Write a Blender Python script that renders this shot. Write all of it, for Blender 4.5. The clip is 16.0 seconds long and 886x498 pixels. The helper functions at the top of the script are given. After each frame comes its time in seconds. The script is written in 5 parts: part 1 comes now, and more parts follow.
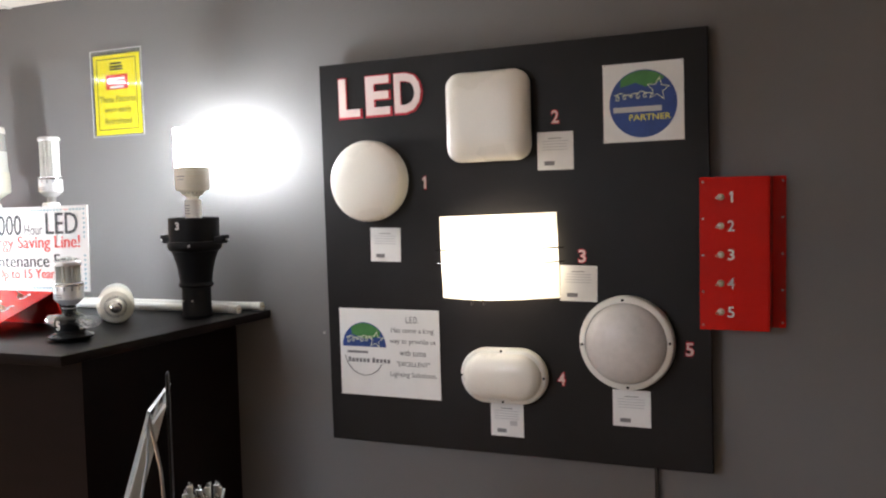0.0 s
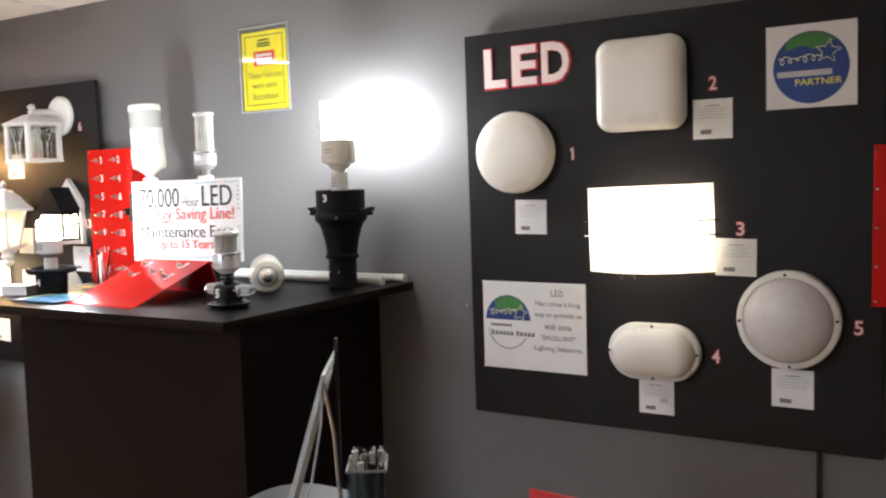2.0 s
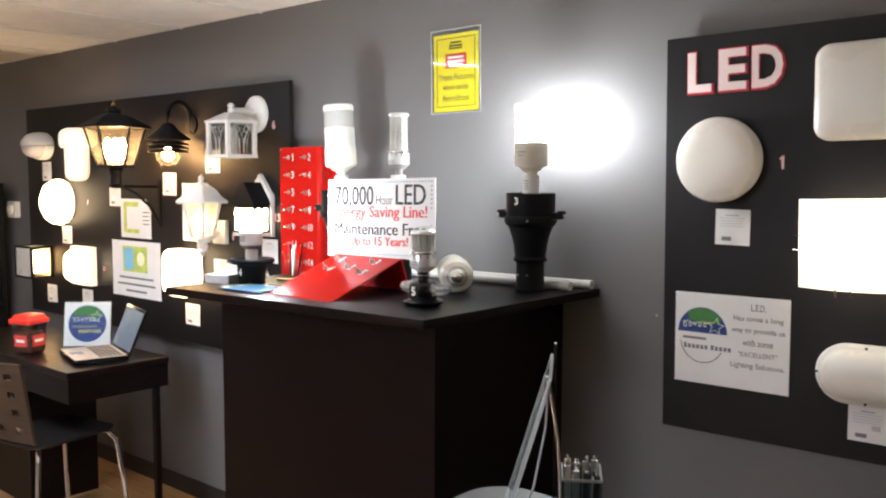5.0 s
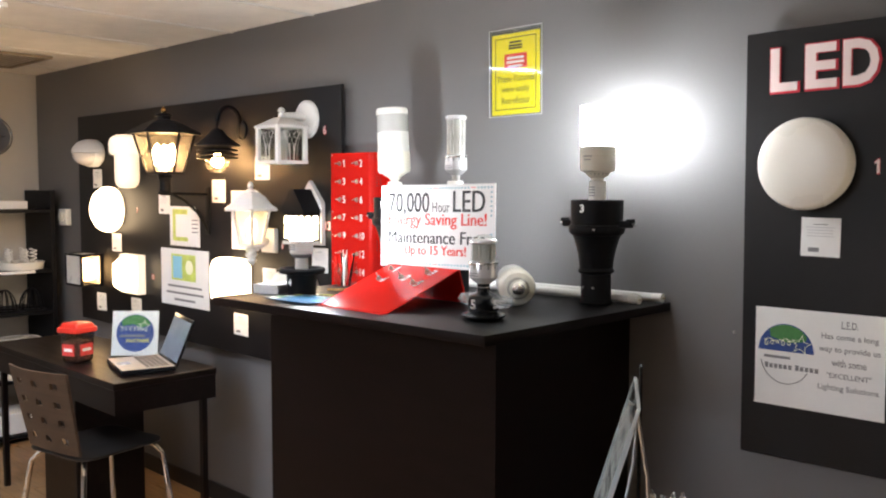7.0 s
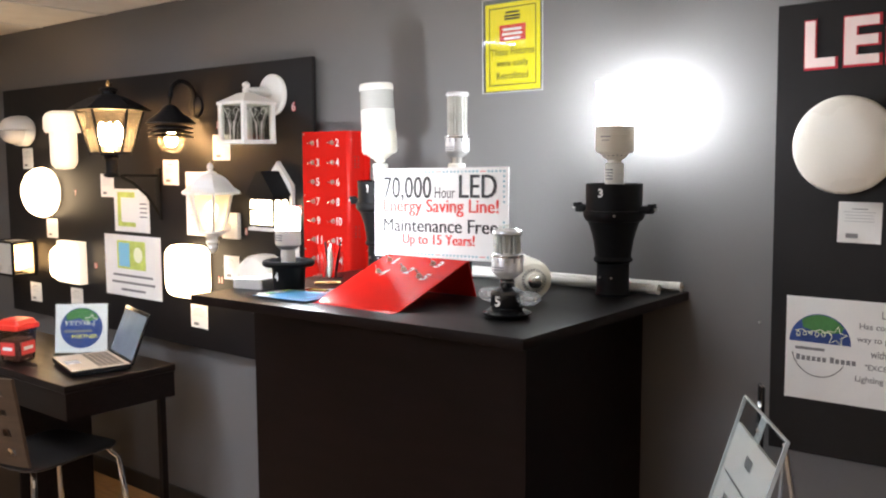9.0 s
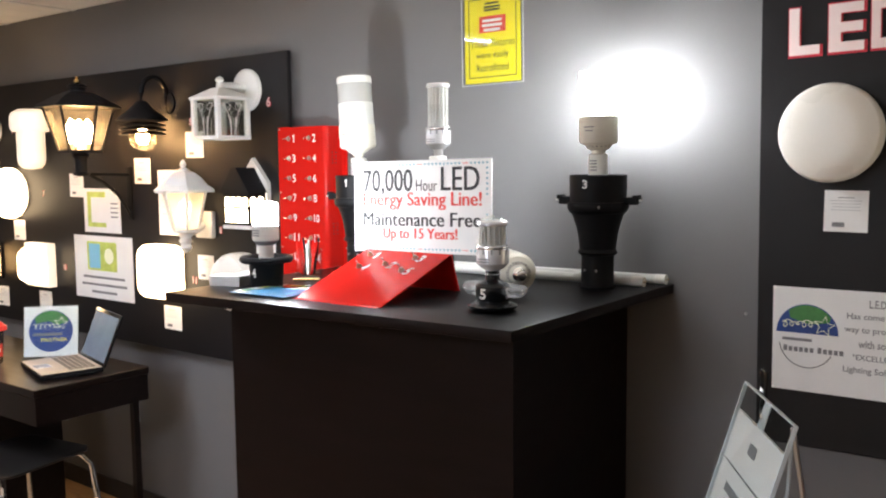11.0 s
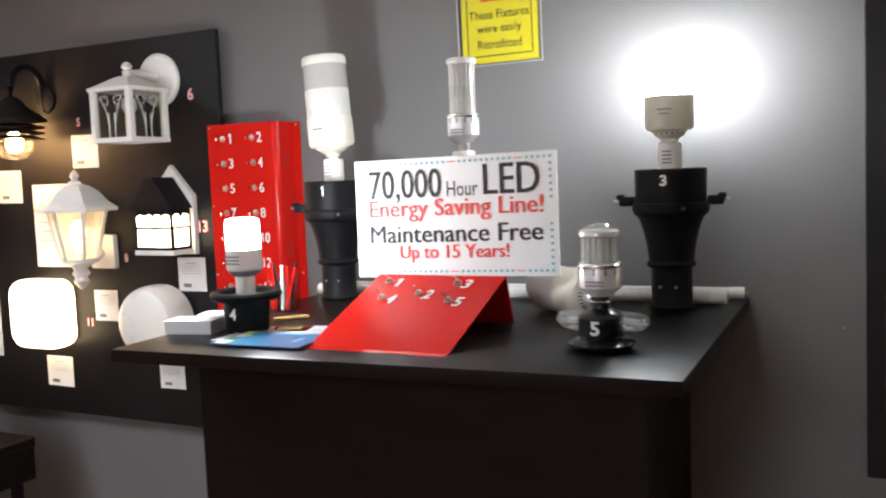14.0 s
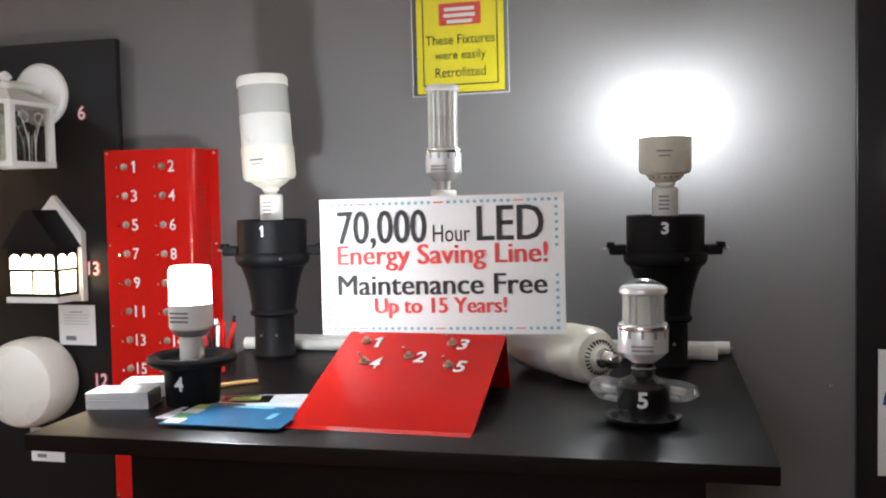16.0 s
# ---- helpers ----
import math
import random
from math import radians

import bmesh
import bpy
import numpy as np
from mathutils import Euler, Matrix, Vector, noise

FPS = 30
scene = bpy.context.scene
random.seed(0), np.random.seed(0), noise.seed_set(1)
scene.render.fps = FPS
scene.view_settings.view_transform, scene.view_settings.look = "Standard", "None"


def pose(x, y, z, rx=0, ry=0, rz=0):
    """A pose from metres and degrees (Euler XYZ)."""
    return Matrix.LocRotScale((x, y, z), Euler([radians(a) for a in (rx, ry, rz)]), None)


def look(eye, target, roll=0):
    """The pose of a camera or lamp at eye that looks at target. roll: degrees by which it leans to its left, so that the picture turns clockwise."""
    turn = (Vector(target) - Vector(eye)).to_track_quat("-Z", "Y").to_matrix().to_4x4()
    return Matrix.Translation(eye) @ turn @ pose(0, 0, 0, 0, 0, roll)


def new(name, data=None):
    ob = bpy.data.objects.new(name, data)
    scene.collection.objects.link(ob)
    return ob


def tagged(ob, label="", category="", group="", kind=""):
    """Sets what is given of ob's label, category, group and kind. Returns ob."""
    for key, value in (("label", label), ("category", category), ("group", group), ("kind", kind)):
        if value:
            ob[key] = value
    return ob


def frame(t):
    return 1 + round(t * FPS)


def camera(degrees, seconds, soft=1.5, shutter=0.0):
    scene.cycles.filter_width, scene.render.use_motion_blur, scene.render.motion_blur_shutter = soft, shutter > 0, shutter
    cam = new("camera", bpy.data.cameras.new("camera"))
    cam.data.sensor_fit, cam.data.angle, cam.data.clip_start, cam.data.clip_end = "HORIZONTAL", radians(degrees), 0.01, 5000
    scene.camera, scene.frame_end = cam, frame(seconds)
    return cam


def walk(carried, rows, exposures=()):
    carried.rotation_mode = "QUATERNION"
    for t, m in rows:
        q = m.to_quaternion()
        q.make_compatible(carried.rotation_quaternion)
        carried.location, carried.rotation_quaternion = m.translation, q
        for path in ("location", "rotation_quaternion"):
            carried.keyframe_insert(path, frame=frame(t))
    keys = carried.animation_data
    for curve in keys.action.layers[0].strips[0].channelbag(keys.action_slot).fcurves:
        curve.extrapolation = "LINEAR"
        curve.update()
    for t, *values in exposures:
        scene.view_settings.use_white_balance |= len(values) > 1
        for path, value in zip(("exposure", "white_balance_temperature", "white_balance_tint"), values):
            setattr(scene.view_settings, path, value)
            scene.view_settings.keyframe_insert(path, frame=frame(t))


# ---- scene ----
cam = camera(53.8, 16.0, soft=2.1, shutter=0.4)
PATH = [
    (0, (0.38, 0.196, 1.58), (-0.43, 2.02, 1.453), -1.3),
    (0.5, (0.385, 0.218, 1.588), (-0.475, 2.017, 1.434), -1.8),
    (1, (0.369, 0.22, 1.6), (-0.56, 1.982, 1.42), -2.1),
    (1.5, (0.329, 0.211, 1.577), (-0.66, 1.94, 1.4), -2.0),
    (2, (0.288, 0.174, 1.562), (-0.751, 1.874, 1.393), -1.5),
    (2.5, (0.252, 0.125, 1.574), (-0.831, 1.797, 1.397), -1.2),
    (3, (0.237, 0.124, 1.567), (-0.907, 1.756, 1.398), -0.7),
    (3.5, (0.228, 0.126, 1.569), (-0.973, 1.717, 1.403), -0.4),
    (4, (0.212, 0.109, 1.563), (-1.029, 1.67, 1.402), 0.0),
    (4.5, (0.194, 0.088, 1.563), (-1.077, 1.624, 1.404), 0.2),
    (5, (0.163, 0.104, 1.564), (-1.139, 1.614, 1.406), 0.1),
    (7.3, (-0.008, 0.234, 1.547), (-1.392, 1.672, 1.413), 0.2),
    (7.5, (-0.044, 0.274, 1.532), (-1.419, 1.721, 1.402), 0.4),
    (8, (-0.141, 0.265, 1.55), (-1.461, 1.759, 1.389), 0.2),
    (8.5, (-0.24, 0.234, 1.562), (-1.512, 1.769, 1.397), 0.1),
    (9, (-0.281, 0.194, 1.583), (-1.523, 1.748, 1.385), -0.2),
    (11.5, (-0.367, 0.233, 1.549), (-1.544, 1.84, 1.366), -0.8),
    (12, (-0.48, 0.295, 1.556), (-1.628, 1.923, 1.38), -1.1),
    (12.5, (-0.588, 0.342, 1.56), (-1.676, 2.012, 1.393), -1.3),
    (13, (-0.728, 0.376, 1.547), (-1.697, 2.119, 1.389), -1.4),
    (13.5, (-0.855, 0.406, 1.546), (-1.724, 2.198, 1.371), -2.0),
    (14, (-1.02, 0.412, 1.534), (-1.883, 2.209, 1.36), -2.2),
    (14.5, (-1.15, 0.479, 1.536), (-1.923, 2.318, 1.382), -2.3),
    (15, (-1.252, 0.524, 1.559), (-1.926, 2.402, 1.417), -1.5),
    (15.5, (-1.327, 0.536, 1.559), (-1.901, 2.449, 1.444), -0.7),
    (16, (-1.388, 0.533, 1.558), (-1.881, 2.468, 1.449), -0.9),
]
walk(cam, [(t, look(eye, target, roll)) for t, eye, target, roll in PATH], exposures=[(0, 0.52), (2, 0.48), (5, 0.36), (9, 0.3), (12, 0.22), (13.5, 0.04), (15, -0.24), (16, -0.31)])

# ---------------------------------------------------------------- light
world = bpy.data.worlds.new("world")
scene.world = world
world.use_nodes = True
world.node_tree.nodes["Background"].inputs[0].default_value = (0.02, 0.02, 0.02, 1)

WALL, FLOOR, CEIL = 2.50, 0.0, 2.28
FACE = 2.456          # front of the display boards
TOP = 1.223            # counter top
DESK = 0.755


# ---------------------------------------------------------------- materials
def nodes_of(name):
    m = bpy.data.materials.new(name)
    m.use_nodes = True
    return m, m.node_tree.nodes, m.node_tree.links, m.node_tree.nodes["Principled BSDF"]


def mat(name, col, rough=0.5, metal=0.0, var=0.08, scale=6.0, bump=0.0, bump_scale=120.0, coat=0.0, stretch=(1, 1, 1), spec=0.5, rough_var=0.08):
    """A surface with tone changes at two scales, varying gloss and a fine relief."""
    m, n, l, p = nodes_of(name)
    tc = n.new("ShaderNodeTexCoord")
    mp = n.new("ShaderNodeMapping")
    mp.inputs["Scale"].default_value = stretch
    l.new(tc.outputs["Object"], mp.inputs[0])
    big = n.new("ShaderNodeTexNoise")
    big.inputs["Scale"].default_value, big.inputs["Detail"].default_value = scale, 5
    l.new(mp.outputs[0], big.inputs["Vector"])
    fine = n.new("ShaderNodeTexNoise")
    fine.inputs["Scale"].default_value, fine.inputs["Detail"].default_value = bump_scale, 4
    l.new(mp.outputs[0], fine.inputs["Vector"])
    mix = n.new("ShaderNodeMath")
    mix.operation = "MULTIPLY_ADD"
    mix.inputs[1].default_value = 0.35
    l.new(fine.outputs["Fac"], mix.inputs[0])
    l.new(big.outputs["Fac"], mix.inputs[2])
    ramp = n.new("ShaderNodeValToRGB")
    ramp.color_ramp.elements[0].position, ramp.color_ramp.elements[1].position = 0.4, 0.95
    ramp.color_ramp.elements[0].color = tuple(min(1, c * (1 - var)) for c in col) + (1,)
    ramp.color_ramp.elements[1].color = tuple(min(1, c * (1 + var)) for c in col) + (1,)
    l.new(mix.outputs[0], ramp.inputs[0])
    l.new(ramp.outputs[0], p.inputs["Base Color"])
    rr = n.new("ShaderNodeMapRange")
    rr.inputs[3].default_value, rr.inputs[4].default_value = max(0.02, rough - rough_var), min(1, rough + rough_var)
    l.new(big.outputs["Fac"], rr.inputs[0])
    l.new(rr.outputs[0], p.inputs["Roughness"])
    p.inputs["Metallic"].default_value = metal
    p.inputs["Coat Weight"].default_value = coat
    p.inputs["Specular IOR Level"].default_value = spec
    if bump:
        b = n.new("ShaderNodeBump")
        b.inputs["Strength"].default_value, b.inputs["Distance"].default_value = bump, 0.002
        l.new(fine.outputs["Fac"], b.inputs["Height"])
        l.new(b.outputs[0], p.inputs["Normal"])
    return m


def plain(name, col, rough=0.5, metal=0.0):
    m, n, l, p = nodes_of(name)
    p.inputs["Base Color"].default_value = (*col, 1)
    p.inputs["Roughness"].default_value, p.inputs["Metallic"].default_value = rough, metal
    return m


def glow(name, col, strength, base=(0.8, 0.78, 0.72)):
    m, n, l, p = nodes_of(name)
    p.inputs["Base Color"].default_value = (*base, 1)
    p.inputs["Roughness"].default_value = 0.3
    p.inputs["Emission Color"].default_value = (*col, 1)
    p.inputs["Emission Strength"].default_value = strength
    return m


def clear(name, tint=(0.95, 0.97, 0.97), rough=0.03, mixed=0.12, milky=0.0):
    """Thin clear plastic or glass: mostly see-through, with a gloss that grows towards the edge."""
    m = bpy.data.materials.new(name)
    m.use_nodes = True
    n, l = m.node_tree.nodes, m.node_tree.links
    n.remove(n["Principled BSDF"])
    t = n.new("ShaderNodeBsdfTransparent")
    t.inputs[0].default_value = (*tint, 1)
    g = n.new("ShaderNodeBsdfGlossy")
    g.inputs["Roughness"].default_value = rough
    f = n.new("ShaderNodeLayerWeight")
    f.inputs[0].default_value = 0.5
    w = n.new("ShaderNodeMath")
    w.operation = "POWER"
    w.inputs[1].default_value = 4.0
    l.new(f.outputs["Facing"], w.inputs[0])
    a = n.new("ShaderNodeMath")
    a.operation = "MULTIPLY_ADD"
    a.inputs[1].default_value = 0.55
    a.inputs[2].default_value = 0.02 + mixed * 0.12
    l.new(w.outputs[0], a.inputs[0])
    mx = n.new("ShaderNodeMixShader")
    l.new(a.outputs[0], mx.inputs[0])
    l.new(t.outputs[0], mx.inputs[1])
    l.new(g.outputs[0], mx.inputs[2])
    last = mx
    if milky:
        d = n.new("ShaderNodeBsdfTranslucent")
        d.inputs[0].default_value = (*tint, 1)
        last = n.new("ShaderNodeMixShader")
        last.inputs[0].default_value = milky
        l.new(mx.outputs[0], last.inputs[1])
        l.new(d.outputs[0], last.inputs[2])
    l.new(last.outputs[0], n["Material Output"].inputs[0])
    return m


WALL_PAINT = mat("grey_wall_paint", (0.15, 0.146, 0.146), 0.55, var=0.06, scale=2.5, bump=0.12, bump_scale=260)
BEIGE = mat("beige_wall_paint", (0.52, 0.485, 0.43), 0.6, var=0.06, scale=2, bump=0.12, bump_scale=260)
TILE = mat("ceiling_tile", (0.84, 0.8, 0.74), 0.9, var=0.06, scale=9, bump=0.6, bump_scale=420)
GRID = mat("ceiling_grid_paint", (0.72, 0.7, 0.66), 0.45, var=0.03)
BOARD = mat("black_painted_board", (0.0102, 0.009, 0.0098), 0.45, var=0.3, scale=4, bump=0.1, bump_scale=300, spec=0.2)
COUNTER = mat("espresso_laminate", (0.0075, 0.0038, 0.0034), 0.45, var=0.3, scale=5, bump=0.06, bump_scale=200, stretch=(1, 6, 6), spec=0.1)
COUNTER_TOP = mat("espresso_laminate_top", (0.0055, 0.0048, 0.0048), 0.36, var=0.2, scale=5, rough_var=0.03, bump=0.08, bump_scale=260, stretch=(1, 6, 1), spec=0.16)
DESK_WOOD = mat("dark_brown_laminate", (0.009, 0.0055, 0.0046), 0.32, var=0.3, scale=5, bump=0.05, stretch=(1, 6, 6), spec=0.2)
BASE = mat("black_vinyl_base", (0.014, 0.013, 0.013), 0.5, var=0.2)
WOOD_FLOOR = mat("amber_wood_floor", (0.34, 0.195, 0.088), 0.38, var=0.35, scale=7, bump=0.1, stretch=(1, 9, 1))
RED = mat("red_painted_metal", (0.52, 0.012, 0.008), 0.22, var=0.06, scale=5, bump=0.03, spec=0.16)
RED_ACRYL = mat("glossy_red_acrylic", (0.52, 0.011, 0.007), 0.2, var=0.05, scale=5, spec=0.13, rough_var=0.03)
BLACK = mat("black_cast_metal", (0.0062, 0.006, 0.007), 0.5, var=0.3, scale=30, bump=0.25, bump_scale=320, spec=0.13)
BLACK_GLOSS = mat("black_gloss_plastic", (0.01, 0.01, 0.011), 0.18, var=0.2, scale=20)
WHITE_PAINT = mat("white_enamel", (0.78, 0.77, 0.74), 0.35, var=0.04, scale=12, bump=0.05)
WHITE_PLASTIC = mat("white_plastic", (0.78, 0.77, 0.72), 0.32, var=0.03, scale=10)
CREAM = mat("cream_plastic", (0.74, 0.71, 0.61), 0.35, var=0.05, scale=14)
OPAL = mat("opal_acrylic", (0.82, 0.79, 0.72), 0.28, var=0.03, scale=6)
PRISM = mat("prismatic_lens", (0.62, 0.59, 0.57), 0.2, var=0.06, scale=60, bump=0.25, bump_scale=350)
FROST = mat("frosted_tube", (0.66, 0.66, 0.63), 0.3, var=0.05, scale=12)
PAPER = mat("white_paper", (0.8, 0.8, 0.79), 0.75, var=0.03, scale=15, bump=0.03)
YELLOW = mat("yellow_paper", (0.86, 0.7, 0.02), 0.6, var=0.03, scale=15)
INK = plain("black_ink", (0.02, 0.02, 0.022), 0.6)
GREY_INK = plain("grey_ink", (0.2, 0.2, 0.21), 0.7)
PALE_INK = plain("pale_grey_ink", (0.55, 0.55, 0.56), 0.7)
RED_INK = plain("red_ink", (0.72, 0.06, 0.05), 0.6)
RED_LETTER = plain("red_vinyl", (0.55, 0.01, 0.03), 0.5)
PINK_WHITE = mat("white_vinyl", (0.82, 0.66, 0.64), 0.5, var=0.04)
WHITE_INK = plain("white_vinyl_numeral", (0.82, 0.8, 0.78), 0.5)
BLUE = mat("blue_print", (0.013, 0.05, 0.24), 0.5, var=0.25, scale=14)
GREEN = mat("green_print", (0.045, 0.2, 0.045), 0.5, var=0.25, scale=18)
SKYBLUE = plain("light_blue_print", (0.2, 0.55, 0.75), 0.5)
LIME = mat("lime_print", (0.5, 0.6, 0.12), 0.5, var=0.3, scale=20)
YELLOW_INK = plain("yellow_ink", (0.85, 0.75, 0.12), 0.5)
CREAM_INK = plain("cream_ink", (0.85, 0.87, 0.65), 0.5)
TEAL_INK = plain("teal_ink", (0.2, 0.42, 0.5), 0.6)
CHROME = mat("chrome", (0.75, 0.75, 0.75), 0.14, 1.0, var=0.03, rough_var=0.05)
STEEL = mat("brushed_steel", (0.46, 0.44, 0.42), 0.32, 1.0, var=0.06)
BRASS = mat("brass", (0.7, 0.5, 0.22), 0.25, 1.0)
SILVER = mat("silver_plastic", (0.72, 0.72, 0.73), 0.25, 0.35, var=0.05)
ACRYL = clear("clear_acrylic")
GLASS = clear("clear_glass", (0.9, 0.92, 0.9), 0.05, 0.5)
SEEDED = clear("bevelled_lantern_glass", (0.95, 0.86, 0.72), 0.12, 0.4, 0.03)
CREAMY = clear("creamy_lantern_glass", (0.95, 0.9, 0.8), 0.12, 0.5, 0.38)
CHAIR_SHELL = mat("brown_grey_plywood", (0.075, 0.05, 0.034), 0.5, var=0.25, scale=5, stretch=(1, 1, 8), spec=0.25)
SCREEN = mat("laptop_screen", (0.17, 0.2, 0.23), 0.15, var=0.2)
KEY_PLASTIC = mat("grey_keys", (0.2, 0.15, 0.11), 0.5, var=0.2, scale=30)
TABLE_GREY = mat("grey_table_laminate", (0.075, 0.07, 0.07), 0.4, var=0.1, scale=9)
LIT_COOL = glow("lit_led_tube", (0.93, 0.97, 1.0), 132)
LIT_SMALL = glow("lit_small_led", (0.9, 0.95, 1.0), 250)
LIT_WARM = glow("lit_opal_warm", (1.0, 0.72, 0.42), 10)
LIT_SHADE = glow("lit_white_glass_shade", (1.0, 0.84, 0.62), 5.0)


def hot_spot(m, reach, strong, weak):
    """Lets a lit glass fade from the bulb behind it towards its rim."""
    n, l, q = m.node_tree.nodes, m.node_tree.links, m.node_tree.nodes["Principled BSDF"]
    tc, mp = n.new("ShaderNodeTexCoord"), n.new("ShaderNodeMapping")
    mp.inputs["Scale"].default_value = reach
    ln, mr = n.new("ShaderNodeVectorMath"), n.new("ShaderNodeMapRange")
    ln.operation = "LENGTH"
    mr.inputs[3].default_value, mr.inputs[4].default_value = strong, weak
    l.new(tc.outputs["Object"], mp.inputs[0])
    l.new(mp.outputs[0], ln.inputs[0])
    l.new(ln.outputs["Value"], mr.inputs[0])
    l.new(mr.outputs[0], q.inputs["Emission Strength"])


hot_spot(LIT_SHADE, (4.9, 0.0, 7.4), 8.5, 1.0)
LIT_BULB = glow("lit_filament_bulb", (1.0, 0.62, 0.3), 150)
LIT_WINDOW = glow("lit_frosted_window", (1.0, 0.8, 0.52), 12.0)
GLARE_CAP = glow("cap_with_painted_glare", (0.95, 0.98, 1.0), 6)
LIT_DIM = glow("dimly_lit_opal", (1.0, 0.82, 0.62), 0.55)
TROFFER = glow("lit_troffer_lens", (0.87, 0.96, 1.12), 108.0)


# ---------------------------------------------------------------- shapes
def shift(bm, m):
    bmesh.ops.transform(bm, matrix=m, verts=bm.verts)
    return bm


def box(x0, x1, y0, y1, z0, z1, bevel=0.0, seg=2):
    bm = bmesh.new()
    bmesh.ops.create_cube(bm, size=1)
    for v in bm.verts:
        v.co = Vector(((x0 + x1) / 2 + v.co.x * (x1 - x0), (y0 + y1) / 2 + v.co.y * (y1 - y0), (z0 + z1) / 2 + v.co.z * (z1 - z0)))
    if bevel:
        bmesh.ops.bevel(bm, geom=bm.edges[:], offset=bevel, segments=seg, profile=0.6, affect="EDGES")
    return bm


def lathe(profile, seg=32, squash=1.0, close=True):
    """Turns (radius, height) pairs round z."""
    bm = bmesh.new()
    rings = []
    for r, z in profile:
        if r < 1e-5:
            rings.append([bm.verts.new((0, 0, z))])
        else:
            rings.append([bm.verts.new((r * math.cos(2 * math.pi * i / seg), squash * r * math.sin(2 * math.pi * i / seg), z)) for i in range(seg)])
    for a, b in zip(rings, rings[1:]):
        for i in range(seg):
            j = (i + 1) % seg
            if len(a) == 1 and len(b) > 1:
                bm.faces.new((a[0], b[j], b[i]))
            elif len(b) == 1 and len(a) > 1:
                bm.faces.new((a[i], a[j], b[0]))
            elif len(a) > 1:
                bm.faces.new((a[i], a[j], b[j], b[i]))
    if close:
        for ring in (rings[0], rings[-1]):
            if len(ring) > 2:
                bm.faces.new(ring)
    bmesh.ops.recalc_face_normals(bm, faces=bm.faces[:])
    return bm


def rod(a, b, r, seg=12, r2=None):
    a, b = Vector(a), Vector(b)
    d = b - a
    bm = lathe([(r, 0), (r if r2 is None else r2, d.length)], seg)
    return shift(bm, Matrix.Translation(a) @ d.to_track_quat("Z", "Y").to_matrix().to_4x4())


def pipe(points, r, seg=10):
    """A round bar along a line of points."""
    bm = bmesh.new()
    pts = [Vector(p) for p in points]
    rings = []
    for i, p in enumerate(pts):
        d = (pts[min(i + 1, len(pts) - 1)] - pts[max(i - 1, 0)]).normalized()
        q = d.to_track_quat("Z", "Y")
        rings.append([bm.verts.new(p + q @ Vector((r * math.cos(2 * math.pi * k / seg), r * math.sin(2 * math.pi * k / seg), 0))) for k in range(seg)])
    for a, b in zip(rings, rings[1:]):
        for k in range(seg):
            bm.faces.new((a[k], a[(k + 1) % seg], b[(k + 1) % seg], b[k]))
    bm.faces.new(rings[0])
    bm.faces.new(rings[-1])
    bmesh.ops.recalc_face_normals(bm, faces=bm.faces[:])
    return bm


def loops(rings, cap=True):
    """A skin over rings with equal numbers of points."""
    bm = bmesh.new()
    rows = [[bm.verts.new(p) for p in ring] for ring in rings]
    n = len(rows[0])
    for a, b in zip(rows, rows[1:]):
        for i in range(n):
            bm.faces.new((a[i], a[(i + 1) % n], b[(i + 1) % n], b[i]))
    if cap:
        bm.faces.new(rows[0])
        bm.faces.new(rows[-1])
    bmesh.ops.recalc_face_normals(bm, faces=bm.faces[:])
    return bm


def outline(w, h, r, seg=6):
    """Corners of a rounded rectangle, in x and z."""
    pts = []
    for cx, cz, a0 in ((w / 2 - r, h / 2 - r, 0), (-w / 2 + r, h / 2 - r, 90), (-w / 2 + r, -h / 2 + r, 180), (w / 2 - r, -h / 2 + r, 270)):
        for i in range(seg + 1):
            a = radians(a0 + 90 * i / seg)
            pts.append((cx + r * math.cos(a), cz + r * math.sin(a)))
    return pts


def pillow(w, h, r, steps, seg=6):
    """A rounded-rectangle body that stands out from a wall: steps of (shrink, stand-off)."""
    return loops([[(x, -d, z) for x, z in outline(w - 2 * s, h - 2 * s, max(0.002, min(r - s * 0.6, (h - 2 * s) / 2 - 0.0004, (w - 2 * s) / 2 - 0.0004)), seg)] for s, d in steps])


def dome(r, steps, seg=40, squash=1.0):
    """A turned body that stands out from a wall: (radius factor, stand-off)."""
    bm = lathe([(r * f, d) for f, d in steps], seg)
    shift(bm, pose(0, 0, 0, 90, 0, 0))
    for v in bm.verts:
        v.co.z *= squash
    return bm


def plate(pts, t, y=0.0):
    """A flat piece in x and z with a thickness t towards the room (-y)."""
    return loops([[(x, y, z) for x, z in pts], [(x, y - t, z) for x, z in pts]])


def join(*parts_):
    out = bmesh.new()
    me = bpy.data.meshes.new("joined")
    for b in parts_:
        b.to_mesh(me)
        out.from_mesh(me)
        b.free()
    bpy.data.meshes.remove(me)
    return out


def mesh_of(name, bm, material, smooth=True):
    me = bpy.data.meshes.new(name)
    if smooth:
        for f in bm.faces:
            f.smooth = True
        for e in bm.edges:
            if len(e.link_faces) == 2 and e.calc_face_angle(0) > radians(32):
                e.smooth = False
    bm.to_mesh(me)
    bm.free()
    me.materials.append(material)
    return me


def part(name, bm, material, parent, label="", at=None, smooth=True):
    me = bm if isinstance(bm, bpy.types.Mesh) else mesh_of(name, bm, material, smooth)
    ob = new(name, me)
    if at is not None:
        ob.matrix_basis = at
    ob.parent = parent
    if label:
        tagged(ob, label)
    return ob


